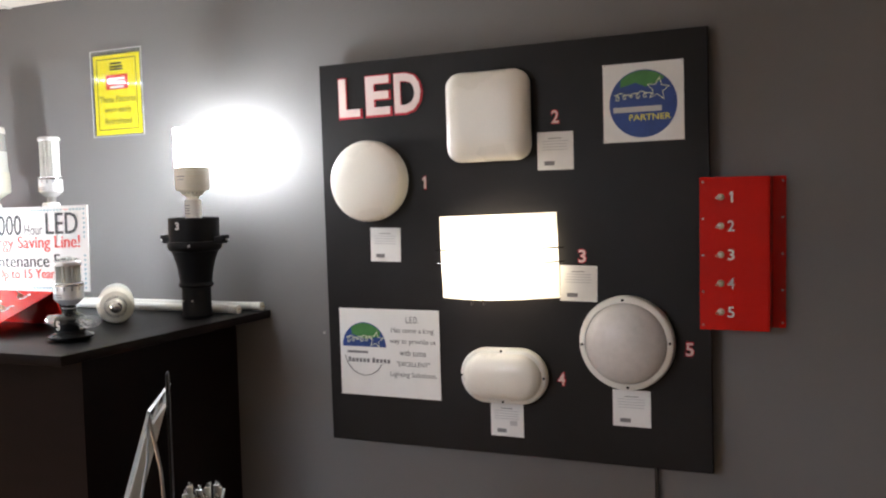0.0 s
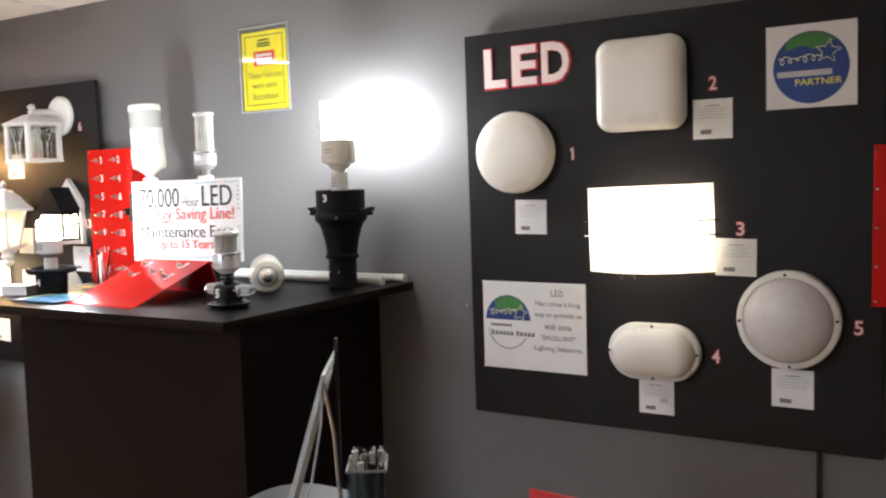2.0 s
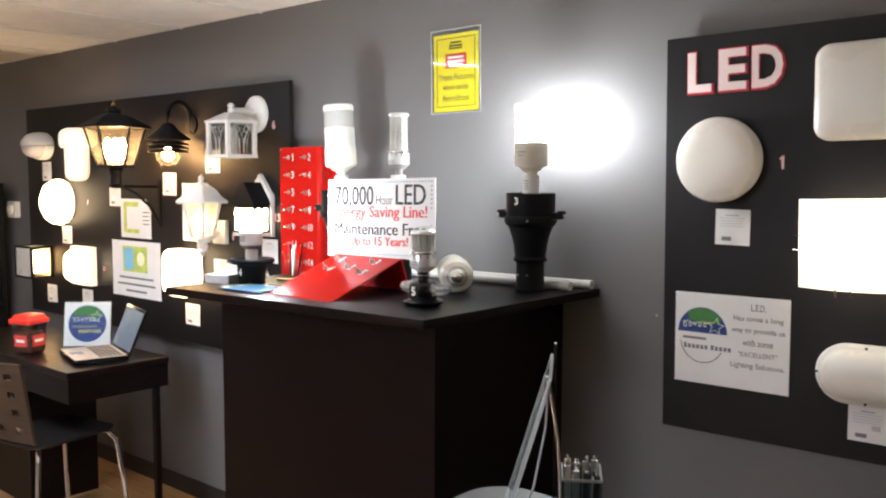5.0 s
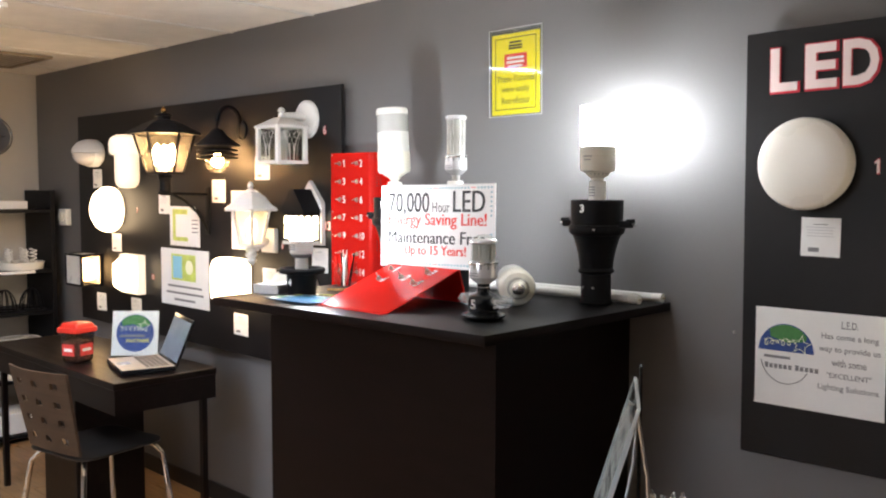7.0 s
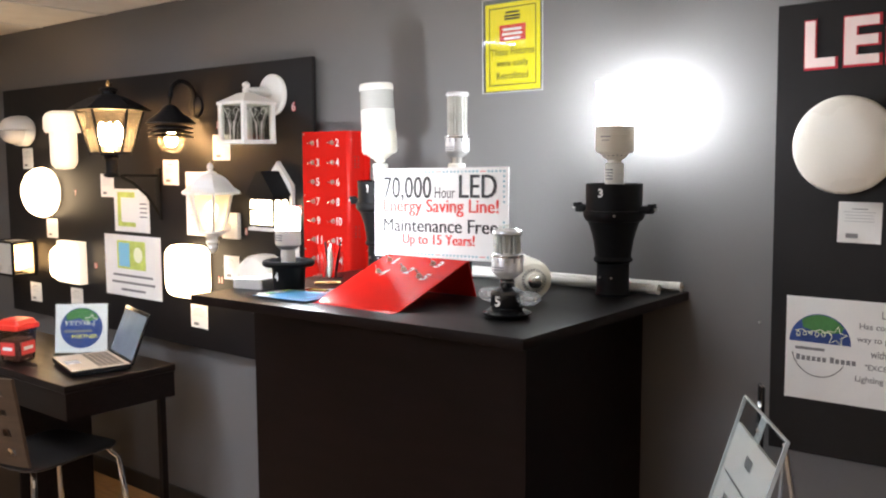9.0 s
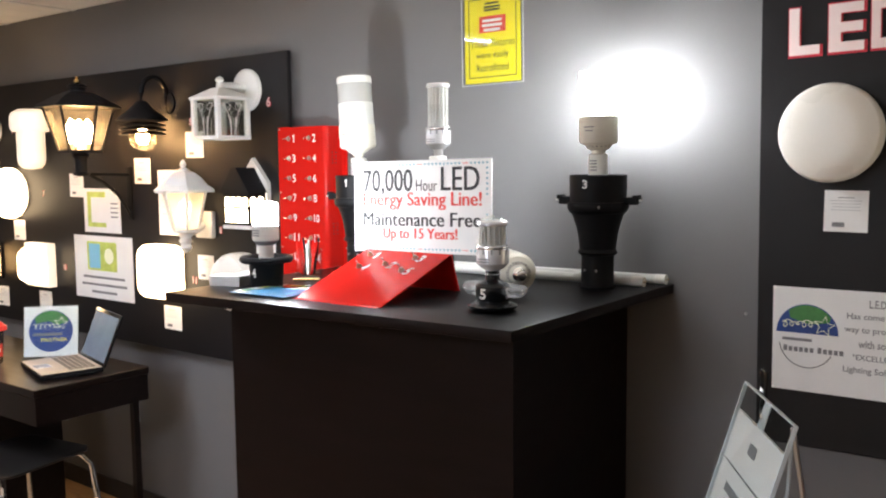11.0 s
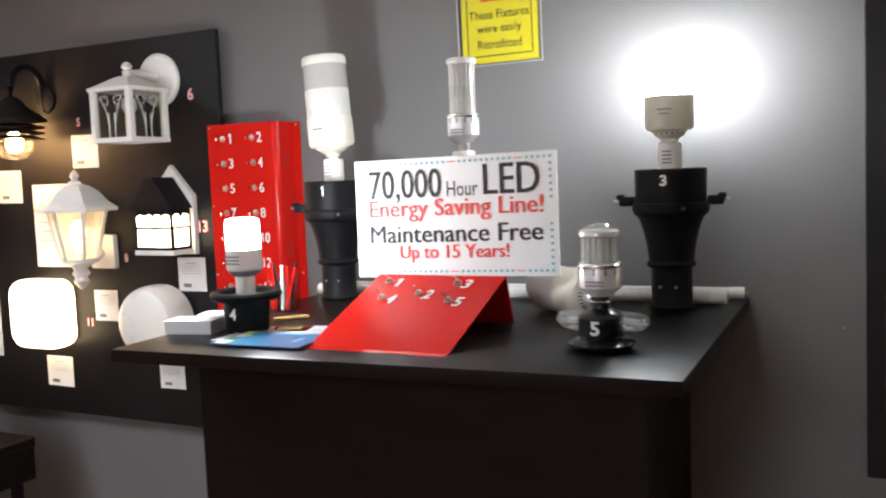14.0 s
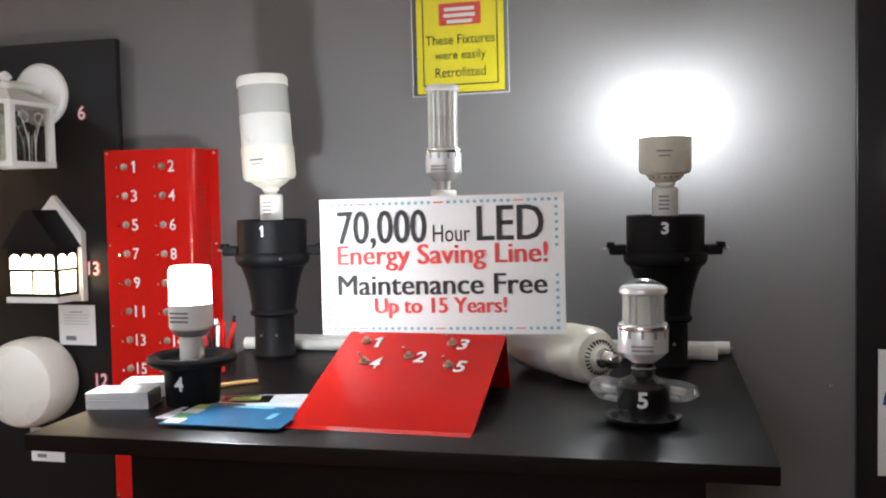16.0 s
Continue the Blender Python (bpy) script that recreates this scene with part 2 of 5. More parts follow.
def thing(name, m, label, category, group="", kind=""):
    ob = new(name)
    ob.empty_display_size = 0.05
    ob.matrix_basis = m
    return tagged(ob, label, category, group, kind)


def solid(name, bm, material, label, category, group="", kind="", m=None, smooth=True):
    ob = new(name, mesh_of(name, bm, material, smooth))
    if m is not None:
        ob.matrix_basis = m
    return tagged(ob, label, category, group, kind)


TEXTS = {}


def lettering(body, material, width=0.0, height=0.0, depth=0.0006, bold=0.0, shear=0.0, fat=0.0):
    """A mesh of words in x and z, facing -y, centred, scaled to a width and height."""
    key = (body, material.name, width, height, depth, bold, shear, fat)
    if key in TEXTS:
        return TEXTS[key]
    if body == "1":
        h = height
        w = max(width, 0.34 * h)
        pts = [(0.5, -0.5), (0.5, 0.5), (0.1, 0.5), (-0.5, 0.3), (-0.5, 0.16), (-0.06, 0.26), (-0.06, -0.5)]
        me = bpy.data.meshes.new("lettering")
        me.from_pydata([(x * w, -depth, z * h) for x, z in pts], [], [(0, 1, 2, 6), (2, 3, 4, 5), (2, 5, 6)])
        me.materials.append(material)
        TEXTS[key] = me
        return me
    cu = bpy.data.curves.new("words", "FONT")
    cu.body, cu.size, cu.extrude, cu.offset, cu.shear = body, 1.0, 0.0, bold, shear
    cu.resolution_u = 3
    ob = bpy.data.objects.new("words", cu)
    me = bpy.data.meshes.new_from_object(ob)
    bpy.data.objects.remove(ob)
    bpy.data.curves.remove(cu)
    xs = [v.co.x for v in me.vertices]
    ys = [v.co.y for v in me.vertices]
    w, h = max(xs) - min(xs), max(ys) - min(ys)
    sy = height / h if height else width / w
    sx = width / w if width else sy
    cx, cy = (max(xs) + min(xs)) / 2, (max(ys) + min(ys)) / 2
    for v in me.vertices:
        v.co = Vector(((v.co.x - cx) * sx, -depth, (v.co.y - cy) * sy))
    if fat:
        bm = bmesh.new()
        bm.from_mesh(me)
        base = bm.faces[:]
        for q, dx in enumerate((-fat, fat)):
            extra = bmesh.ops.duplicate(bm, geom=base)["geom"]
            bmesh.ops.translate(bm, vec=(dx, -0.00006 * (q + 1), 0), verts=[g for g in extra if isinstance(g, bmesh.types.BMVert)])
        bm.to_mesh(me)
        bm.free()
    me.materials.clear()
    me.materials.append(material)
    me.name = "lettering"
    TEXTS[key] = me
    return me


def bar(name, x0, x1, z0, z1, y, material, parent, t=0.0008):
    return part(name, box(x0, x1, y - t, y, z0, z1), material, parent, smooth=False)


# ---------------------------------------------------------------- room
def structure(name, bm, material, label, smooth=False):
    return solid(name, bm, material, label, "", "", "structure", smooth=smooth)


LEFT, RIGHT, BACK = -5.86, 2.3, -3.0
structure("wall_north", box(LEFT - 0.12, RIGHT + 0.12, WALL, WALL + 0.12, -0.1, CEIL + 0.1), WALL_PAINT, "grey painted showroom wall behind the boards")
structure("wall_west", box(LEFT - 0.12, LEFT, BACK, WALL, -0.1, CEIL + 0.1), BEIGE, "beige painted end wall with a clock")
# the east and south walls are never in view, added to close the room
structure("unseen_wall_east", box(RIGHT, RIGHT + 0.12, BACK, WALL, -0.1, CEIL + 0.1), WALL_PAINT, "unseen plain grey end wall added to close the room")
structure("unseen_wall_south", box(LEFT - 0.12, RIGHT + 0.12, BACK - 0.12, BACK, -0.1, CEIL + 0.1), BEIGE, "unseen plain beige wall added to close the room")
bb = box(LEFT + 0.002, -2.24, WALL - 0.012, WALL - 0.001, 0, 0.085, 0.003)
structure("baseboard", bb, BASE, "black vinyl base strip along the grey wall")
bb = box(-1.33, RIGHT, WALL - 0.012, WALL - 0.001, 0, 0.085, 0.003)
structure("baseboard", bb, BASE, "black vinyl base strip along the grey wall")

floor_ob = structure("floor", box(LEFT - 0.12, RIGHT + 0.12, BACK - 0.12, WALL + 0.12, -0.14, -0.012), WOOD_FLOOR, "amber wooden plank floor")
plank_mesh = mesh_of("plank", box(-0.6, 0.6, -0.058, 0.058, -0.012, 0.0, 0.0015, 1), WOOD_FLOOR, False)


def ceiling_mesh():
    """Lay-in tiles with recessed T bars, in one mesh."""
    out = []
    xs = [-8 * 0.61 - 0.5 + 0.61 * i for i in range(-1, 15)]
    rows = [(WALL - 0.02 - 1.22 * (k + 1), WALL - 0.02 - 1.22 * k) for k in range(5)]
    for x0 in xs:
        for y0, y1 in rows:
            a0, a1 = max(x0, LEFT), min(x0 + 0.61, RIGHT)
            b0, b1 = max(y0, BACK), min(WALL + 0.01, y1 if y1 < WALL - 0.05 else WALL + 0.01)
            if a1 - a0 < 0.05 or b1 - b0 < 0.05:
                continue
            out.append(box(a0 + 0.007, a1 - 0.007, b0 + 0.007, b1 - 0.007, CEIL + 0.004, CEIL + 0.022, 0.003, 1))
    return join(*out)


structure("ceiling", ceiling_mesh(), TILE, "off-white lay-in ceiling tiles")
structure("ceiling_deck", box(LEFT - 0.12, RIGHT + 0.12, BACK - 0.12, WALL + 0.12, CEIL + 0.03, CEIL + 0.1), GRID, "deck above the suspended ceiling")
tbars = [box(-5.38 - 0.61 + 0.61 * i - 0.008, -5.38 - 0.61 + 0.61 * i + 0.008, BACK, WALL - 0.001, CEIL - 0.001, CEIL + 0.005) for i in range(1, 14)]
tbars += [box(LEFT, RIGHT, WALL - 0.02 - 1.22 * k - 0.012, WALL - 0.02 - 1.22 * k + 0.012, CEIL - 0.003, CEIL + 0.003) for k in range(1, 5)]
structure("trim", join(*tbars), GRID, "white metal ceiling grid bars")

# unseen recessed lights: first set by reflection, two behind the walk added as fill
for tx, ty, turn, width in ((-3.42, 0.95, 114, 0.5), (-1.9, -1.4, 0, 1.0), (-2.4, -2.5, 0, 1.0)):
    tr = thing("unseen_troffer", pose(tx, ty, CEIL - 0.004, 0, 0, turn) @ Matrix.Diagonal((1, width, 1, 1)), "unseen narrow lit ceiling strip light with a white frame", "ceiling light", "troffers")
    part("frame", join(box(-0.61, 0.61, -0.09, -0.07, -0.012, 0.006), box(-0.61, 0.61, 0.07, 0.09, -0.012, 0.006), box(-0.61, -0.59, -0.07, 0.07, -0.012, 0.006), box(0.59, 0.61, -0.07, 0.07, -0.012, 0.006)), GRID, tr)
    part("lens", box(-0.59, 0.59, -0.07, 0.07, -0.006, 0.004), TROFFER, tr, "glowing lens")

vent = thing("ceiling_vent", pose(-5.2, 2.02, CEIL - 0.006), "beige metal ceiling vent with slats", "vent")
VENT = mat("beige_vent_metal", (0.3, 0.24, 0.17), 0.5)
part("frame", join(box(-0.3, 0.3, -0.2, -0.18, -0.008, 0.004), box(-0.3, 0.3, 0.18, 0.2, -0.008, 0.004), box(-0.3, -0.28, -0.18, 0.18, -0.008, 0.004), box(0.28, 0.3, -0.18, 0.18, -0.008, 0.004)), VENT, vent)
slat_me = mesh_of("slat", shift(box(-0.28, 0.28, -0.012, 0.012, -0.001, 0.001), pose(0, 0, 0, 30, 0, 0)), VENT, False)
for i in range(12):
    part("slat", slat_me, VENT, vent, at=pose(0, -0.165 + 0.03 * i, -0.002))

# ---------------------------------------------------------------- display boards
TILT_A = -0.55
board = thing("display_board", pose(-0.451, FACE, 1.41, 0, TILT_A, 0), "square matt black wall board carrying five lamps", "board")
part("panel", box(-0.559, 0.559, 0, 0.018, -0.562, 0.562, 0.002, 1), BOARD, board)
for bx in (-0.5, 0.5):
    part("batten", box(bx - 0.03, bx + 0.03, 0.018, 0.042, -0.5, 0.5), BOARD, board)
board_b = thing("display_board", pose(-3.927, FACE, 1.3775), "long matt black wall board crowded with outdoor lamps", "board")
part("panel", box(-1.22, 1.22, 0, 0.018, -0.597, 0.597, 0.002, 1), BOARD, board_b)
for bx in (-1.1, 0, 1.1):
    part("batten", box(bx - 0.03, bx + 0.03, 0.018, 0.042, -0.55, 0.55), BOARD, board_b)


def numeral(x, z, body, h=0.032, tilt=0.0, w=0.0):
    ob = new("number_label", lettering(body, PINK_WHITE, w, h, 0.0016, 0.012))
    ob.matrix_basis = pose(x, FACE, z, 0, tilt, 0)
    tagged(ob, "white numeral " + body + " with a red edge on the black board", "number", "lamp numbers")
    part("edge", lettering(body, RED_LETTER, w * 1.25 if w else 0, h * 1.14, 0.0006, 0.05), RED_LETTER, ob, "red edge")


def card(x0, x1, z0, z1, tilt=0.0, picture=False):
    w, h = x1 - x0, z1 - z0
    c = thing("info_card", pose((x0 + x1) / 2, FACE, (z0 + z1) / 2, 0, tilt + random.uniform(-0.8, 0.8), 0), "small white printed product card on the black board", "card", "product cards")
    # the paper curls a little off the board
    n = 6
    rings = []
    for k in range(n + 1):
        u = k / n - 0.5
        d = 0.001 + 0.004 * max(0, abs(u) - 0.2) ** 1.5 * (1 if u < 0 else 0.5)
        rings.append([(u * w, -d, -h / 2), (u * w, -d - 0.0006, -h / 2), (u * w, -d - 0.0006, h / 2), (u * w, -d, h / 2)])
    part("paper", loops(rings), PAPER, c)
    for i in range(5):
        lw = w * (0.36 if i == 0 else random.uniform(0.6, 0.76))
        bar("print_line", -lw / 2, lw / 2, h * (0.32 - 0.075 * i), h * (0.34 - 0.075 * i), -0.0045, PALE_INK if i else GREY_INK, c, 0.0003)
    bar("print_block", -w * 0.3, -w * 0.02, -h * 0.38, -h * 0.27, -0.0045, GREY_INK, c, 0.0003)
    if picture:
        bar("print_picture", w * 0.1, w * 0.32, -h * 0.16, -h * 0.02, -0.0045, PALE_INK, c, 0.0003)
    return c


def star(cx, cz, r, inner=0.45, turn=0.0):
    return [(cx + (r if i % 2 == 0 else r * inner) * math.sin(radians(turn + 36 * i)), cz + (r if i % 2 == 0 else r * inner) * math.cos(radians(turn + 36 * i))) for i in range(10)]


def star_line(cx, cz, r, t, y, d):
    a, b = star(cx, cz, r, 0.45, 8), star(cx, cz, r - t, 0.45, 8)
    return loops([[(x, y, z) for x, z in b], [(x, y - d, z) for x, z in b], [(x, y - d, z) for x, z in a], [(x, y, z) for x, z in a]], cap=False)


def disc_pts(r, a0=0, a1=360, n=40, cx=0.0, cz=0.0):
    return [(cx + r * math.cos(radians(a0 + (a1 - a0) * i / n)), cz + r * math.sin(radians(a0 + (a1 - a0) * i / n))) for i in range(n + (0 if a1 - a0 == 360 else 1))]


def scribble(parent, x0, x1, zc, h, y, material, r=0.0011):
    """A hand-drawn swoosh of joined loops."""
    pts = []
    n = 70
    for i in range(n + 1):
        u = i / n
        pts.append((x0 + (x1 - x0) * u + 0.35 * h * math.sin(u * 34), y, zc + (0.5 * h * math.cos(u * 34) * (0.55 + 0.3 * math.sin(u * 11))) + 0.18 * h * u))
    part("swoosh", pipe(pts, r, 5), material, parent)


def emblem(parent, r, y, cx=0.0, cz=0.0, half=False):
    """The round blue and green partner emblem, as plain shapes."""
    if half:
        part("emblem_disc", plate(disc_pts(r, 0, 180, 32, cx, cz), 0.0006, y), BLUE, parent, "blue half disc")
        part("emblem_green", plate([(cx - 0.55 * r, cz + 0.5 * r), (cx + 0.1 * r, cz + 0.32 * r), (cx + 0.7 * r, cz + 0.42 * r)] + disc_pts(r * 0.97, 38, 128, 18, cx, cz), 0.0006, y - 0.0008), GREEN, parent, "green patch")
        scribble(parent, cx - 0.8 * r, cx + 0.3 * r, cz + 0.3 * r, 0.3 * r, y - 0.002, CREAM_INK)
        part("emblem_star", star_line(cx + 0.55 * r, cz + 0.3 * r, 0.36 * r, 0.05 * r, y - 0.0014, 0.0006), CREAM_INK, parent)
        return
    part("emblem_disc", plate(disc_pts(r, 0, 360, 48, cx, cz), 0.0006, y), BLUE, parent, "blue disc")
    part("emblem_green", plate([(cx - 0.66 * r, cz + 0.5 * r), (cx - 0.2 * r, cz + 0.62 * r), (cx + 0.1 * r, cz + 0.48 * r), (cx + 0.5 * r, cz + 0.62 * r)] + disc_pts(r * 0.97, 48, 132, 20, cx, cz), 0.0006, y - 0.0008), GREEN, parent, "green patch")
    scribble(parent, cx - 0.85 * r, cx + 0.25 * r, cz + 0.22 * r, 0.26 * r, y - 0.002, CREAM_INK)
    part("emblem_star", star_line(cx + 0.45 * r, cz + 0.4 * r, 0.36 * r, 0.045 * r, y - 0.0014, 0.0006), CREAM_INK, parent)
    bar("print_line", cx - 0.88 * r, cx + 0.55 * r, cz - 0.24 * r, cz - 0.08 * r, y - 0.0008, PALE_INK, parent, 0.0005)
    part("text_line", lettering("PARTNER", YELLOW_INK, 1.22 * r, 0.18 * r, 0.001, 0.01), YELLOW_INK, parent, at=pose(cx + 0.2 * r, y, cz - 0.4 * r))


# big heading
head = thing("heading_letters", pose(-0.813, FACE, 1.867, 0, TILT_A - 0.4, 0), "large white cut-out letters LED with red edges", "lettering")
for ch, cx, w in (("L", -0.099, 0.07), ("E", -0.005, 0.078), ("D", 0.091, 0.084)):
    part("letter", lettering(ch, PINK_WHITE, w, 0.112, 0.0045, 0.03), PINK_WHITE, head, at=pose(cx, 0, 0))
    part("letter_edge", lettering(ch, RED_LETTER, w + 0.009, 0.121, 0.002, 0.045), RED_LETTER, head, "red edge", at=pose(cx + 0.002, 0, -0.001))

# lamp 1, round
lamp = thing("round_wall_lamp", pose(-0.839, FACE, 1.62), "unlit round cream opal wall lamp", "wall lamp")
part("base", dome(0.112, [(1, 0), (1, 0.012), (0.96, 0.016)]), WHITE_PAINT, lamp)
part("diffuser", dome(0.1165, [(0.98, 0.012), (1, 0.02), (1, 0.044), (0.985, 0.052), (0.95, 0.059), (0.88, 0.063), (0.5, 0.066), (0, 0.067)], 56), OPAL, lamp)
# lamp 2, square
lamp = thing("square_wall_lamp", pose(-0.468, FACE, 1.785, 0, TILT_A, 0), "unlit rounded square white opal wall lamp", "wall lamp")
part("base", box(-0.1, 0.1, -0.014, 0, -0.1, 0.1, 0.004), WHITE_PAINT, lamp)
part("diffuser", pillow(0.236, 0.242, 0.04, [(0.002, 0.012), (0, 0.022), (0, 0.042), (0.004, 0.052), (0.011, 0.06), (0.022, 0.065), (0.05, 0.067)], 8), OPAL, lamp)
# lamp 3, lit curved glass
lamp = thing("curved_wall_sconce", pose(-0.448, FACE, 1.406, 0, -1.6, 0), "lit curved white glass sconce held by metal clips", "wall lamp")
part("back_plate", box(-0.09, 0.09, -0.02, 0, -0.07, 0.07, 0.003), WHITE_PAINT, lamp)
n = 24
front = [(-0.169 + 0.338 * i / n, -0.028 - 0.062 * math.cos(math.pi * (i / n - 0.5)) ** 0.9 if 0 < i < n else -0.028) for i in range(n + 1)]
ring = lambda z, t: [(x, y + t, z) for x, y in front] + [(x, y + t + 0.005, z) for x, y in reversed(front)]
part("glass_shade", loops([ring(-0.114, 0), ring(0.114, 0)]), LIT_SHADE, lamp, "glowing white glass")
for cx, sx in ((0.155, 1), (-0.155, -1)):
    for cz in (0.02, -0.018):
        part("clip", rod((cx - sx * 0.022, -0.05, cz), (cx + sx * 0.03, -0.022, cz), 0.0022, 8), BLACK_GLOSS, lamp)
for cx in (-0.06, -0.025):
    part("clip", rod((cx, -0.085, -0.128), (cx, -0.093, -0.1), 0.0018, 8), STEEL, lamp)
# lamp 4, oval bulkhead
lamp = thing("oval_bulkhead_lamp", pose(-0.44, FACE, 1.075, 0, -1.0, 0), "unlit oval white bulkhead lamp with four screws", "wall lamp")
part("body", pillow(0.25, 0.153, 0.076, [(0.004, 0), (0, 0.008), (0, 0.026), (0.004, 0.032), (0.012, 0.035)], 12), WHITE_PLASTIC, lamp)
part("diffuser", pillow(0.226, 0.129, 0.064, [(0, 0.03), (0.001, 0.042), (0.008, 0.055), (0.02, 0.0635), (0.036, 0.068), (0.05, 0.07), (0.06, 0.0705)], 12), OPAL, lamp)
for sx, sz in ((0.119, 0), (-0.119, 0), (0, 0.0705), (0, -0.0705)):
    part("screw", dome(0.0034, [(1, 0.034), (1, 0.0365), (0.6, 0.038)], 10), BLACK, lamp, at=pose(sx, 0, sz))
# lamp 5, round bulkhead
lamp = thing("round_bulkhead_lamp", pose(-0.1, FACE, 1.183), "unlit round white bulkhead lamp with a clear prismatic dome", "wall lamp")
part("ring", dome(0.1225, [(0.97, 0), (1, 0.006), (1, 0.03), (0.98, 0.037), (0.94, 0.04), (0.87, 0.04), (0.86, 0.034)], 64), WHITE_PLASTIC, lamp)
part("lens", dome(0.1055, [(1, 0.034), (0.98, 0.044), (0.88, 0.058), (0.7, 0.069), (0.42, 0.077), (0.15, 0.08), (0, 0.0805)], 56), PRISM, lamp, "grey prismatic lens")
for a in (3, 93, 183, 273):
    part("screw", dome(0.0036, [(1, 0.037), (1, 0.0425), (0.6, 0.044)], 10), BLACK, lamp, at=pose(0.1135 * math.cos(radians(a)), 0, 0.1135 * math.sin(radians(a))))

for x, z, b in ((-0.677, 1.612, "1"), (-0.289, 1.777, "2"), (-0.22, 1.406, "3"), (-0.281, 1.072, "4"), (0.056, 1.17, "5")):
    numeral(x, z, b, 0.034, TILT_A, 0.0 if b == "1" else 0.019)
card(-0.855, -0.757, 1.385, 1.484)
card(-0.339, -0.24, 1.636, 1.737)
card(-0.281, -0.18, 1.285, 1.381)
card(-0.487, -0.391, 0.9, 0.996, 0, True)
card(-0.142, -0.043, 0.958, 1.055)

poster = thing("partner_print", pose(-0.057, FACE - 0.001, 1.801, 0, TILT_A, 0), "white square print with a blue and green round emblem", "poster")
part("paper", box(-0.102, 0.102, -0.0012, 0, -0.1, 0.1), PAPER, poster, smooth=False)
emblem(poster, 0.086, -0.0012, 0.0, -0.004)
for sx, sz in ((-0.099, 0.097), (0.099, 0.097), (-0.099, -0.097)):
    part("pin", dome(0.004, [(1, 0.001), (0.9, 0.005), (0.3, 0.007)], 12), WHITE_PAINT, poster, at=pose(sx, 0, sz))

poster = thing("notice_print", pose(-0.804, FACE - 0.001, 1.115, 0, TILT_A + 0.2, 0), "white printed notice about LED lighting with an emblem", "notice")
part("paper", box(-0.164, 0.164, -0.0012, 0, -0.13, 0.13), PAPER, poster, smooth=False)
emblem(poster, 0.073, -0.0012, -0.082, 0.016, True)
bar("print_line", -0.14, -0.07, -0.004, 0.003, -0.0012, GREY_INK, poster, 0.0004)
for i in range(11):
    bar("print_bar", -0.137 + 0.0125 * i + (0.006 if i > 5 else 0), -0.128 + 0.0125 * i + (0.006 if i > 5 else 0), -0.031, -0.0165 if i in (0, 6) else -0.0195, -0.0012, GREY_INK, poster, 0.0004)
arc = [(-0.082 + 0.066 * math.cos(radians(a)), -0.0016, 0.0 + 0.07 * math.sin(radians(a))) for a in range(190, 331, 7)]
part("print_arc", pipe(arc, 0.0011, 5), INK, poster)
for body, z, w in (("L.E.D.", 0.1, 0.04), ("Has come a long", 0.067, 0.138), ("way to provide us", 0.035, 0.148), ("with some", 0.003, 0.084), ("\"EXCELLENT\"", -0.03, 0.108), ("Lighting Solutions.", -0.063, 0.15)):
    part("text_line", lettering(body, GREY_INK, w, 0.019 if body[0] in "wLH" or "y" in body else 0.014, 0.0017, 0.012), GREY_INK, poster, at=pose(0.078, 0, z))
for sx, sz in ((-0.161, 0.127), (-0.161, -0.127)):
    part("pin", dome(0.0035, [(1, 0.001), (0.9, 0.004), (0.3, 0.006)], 12), WHITE_PAINT, poster, at=pose(sx, 0, sz))

cable = solid("power_cable", pipe([(-0.035, WALL - 0.012, 0.86), (-0.034, WALL - 0.01, 0.7), (-0.036, WALL - 0.01, 0.5), (-0.03, WALL - 0.012, 0.3), (-0.032, WALL - 0.018, 0.09)], 0.0055, 8), BLACK_GLOSS, "black power cable hanging from the board down the wall", "cable")


SEAT_BLACK = mat("black_seat_plastic", (0.012, 0.01, 0.009), 0.45, var=0.2)


def toggle(parent, m, lean=40):
    sw = part("toggle_switch", dome(0.0085, [(1, 0), (1, 0.003), (0.6, 0.004), (0.55, 0.009), (0.3, 0.0095)], 12), STEEL, parent, "steel toggle switch", at=m)
    part("lever", shift(rod((0, -0.008, 0), (0, -0.021, 0), 0.0022, 8, 0.003), pose(0, 0, 0, lean * 0.3, 0, -lean * 1.5)), CHROME, sw)
    part("nut", shift(rod((0, -0.003, 0), (0, -0.006, 0), 0.0068, 6), Matrix()), BRASS, sw)


# red switch box beside the LED board
sw_a = thing("switch_box", pose(0.166, 0, 1.417), "glossy red acrylic switch box with five numbered toggles", "switch box")
part("cover", join(box(-0.08, 0.08, 2.42, 2.4255, -0.188, 0.188, 0.001, 1), box(-0.052, 0.08, 2.4255, WALL - 0.001, -0.186, -0.182), box(-0.052, 0.08, 2.4255, WALL - 0.001, 0.182, 0.186), box(-0.052, -0.047, 2.4255, WALL - 0.001, -0.182, 0.182)), RED_ACRYL, sw_a, smooth=False)
part("side_flange", loops([[(0.079, 2.4215, z), (0.083, 2.4215, z), (0.086, WALL - 0.006, z), (0.116, WALL - 0.006, z), (0.116, WALL - 0.002, z), (0.079, WALL - 0.002, z)] for z in (-0.188, 0.188)]), RED_ACRYL, sw_a, smooth=False)
for i in range(5):
    z = 0.139 - 0.0705 * i
    toggle(sw_a, pose(-0.03, 2.42, z), 15)
    part("numeral", lettering(str(i + 1), WHITE_INK, 0.007 if i == 0 else 0.016, 0.027, 0.0006, 0.012), WHITE_INK, sw_a, "white numeral", at=pose(-0.006, 2.42, z))
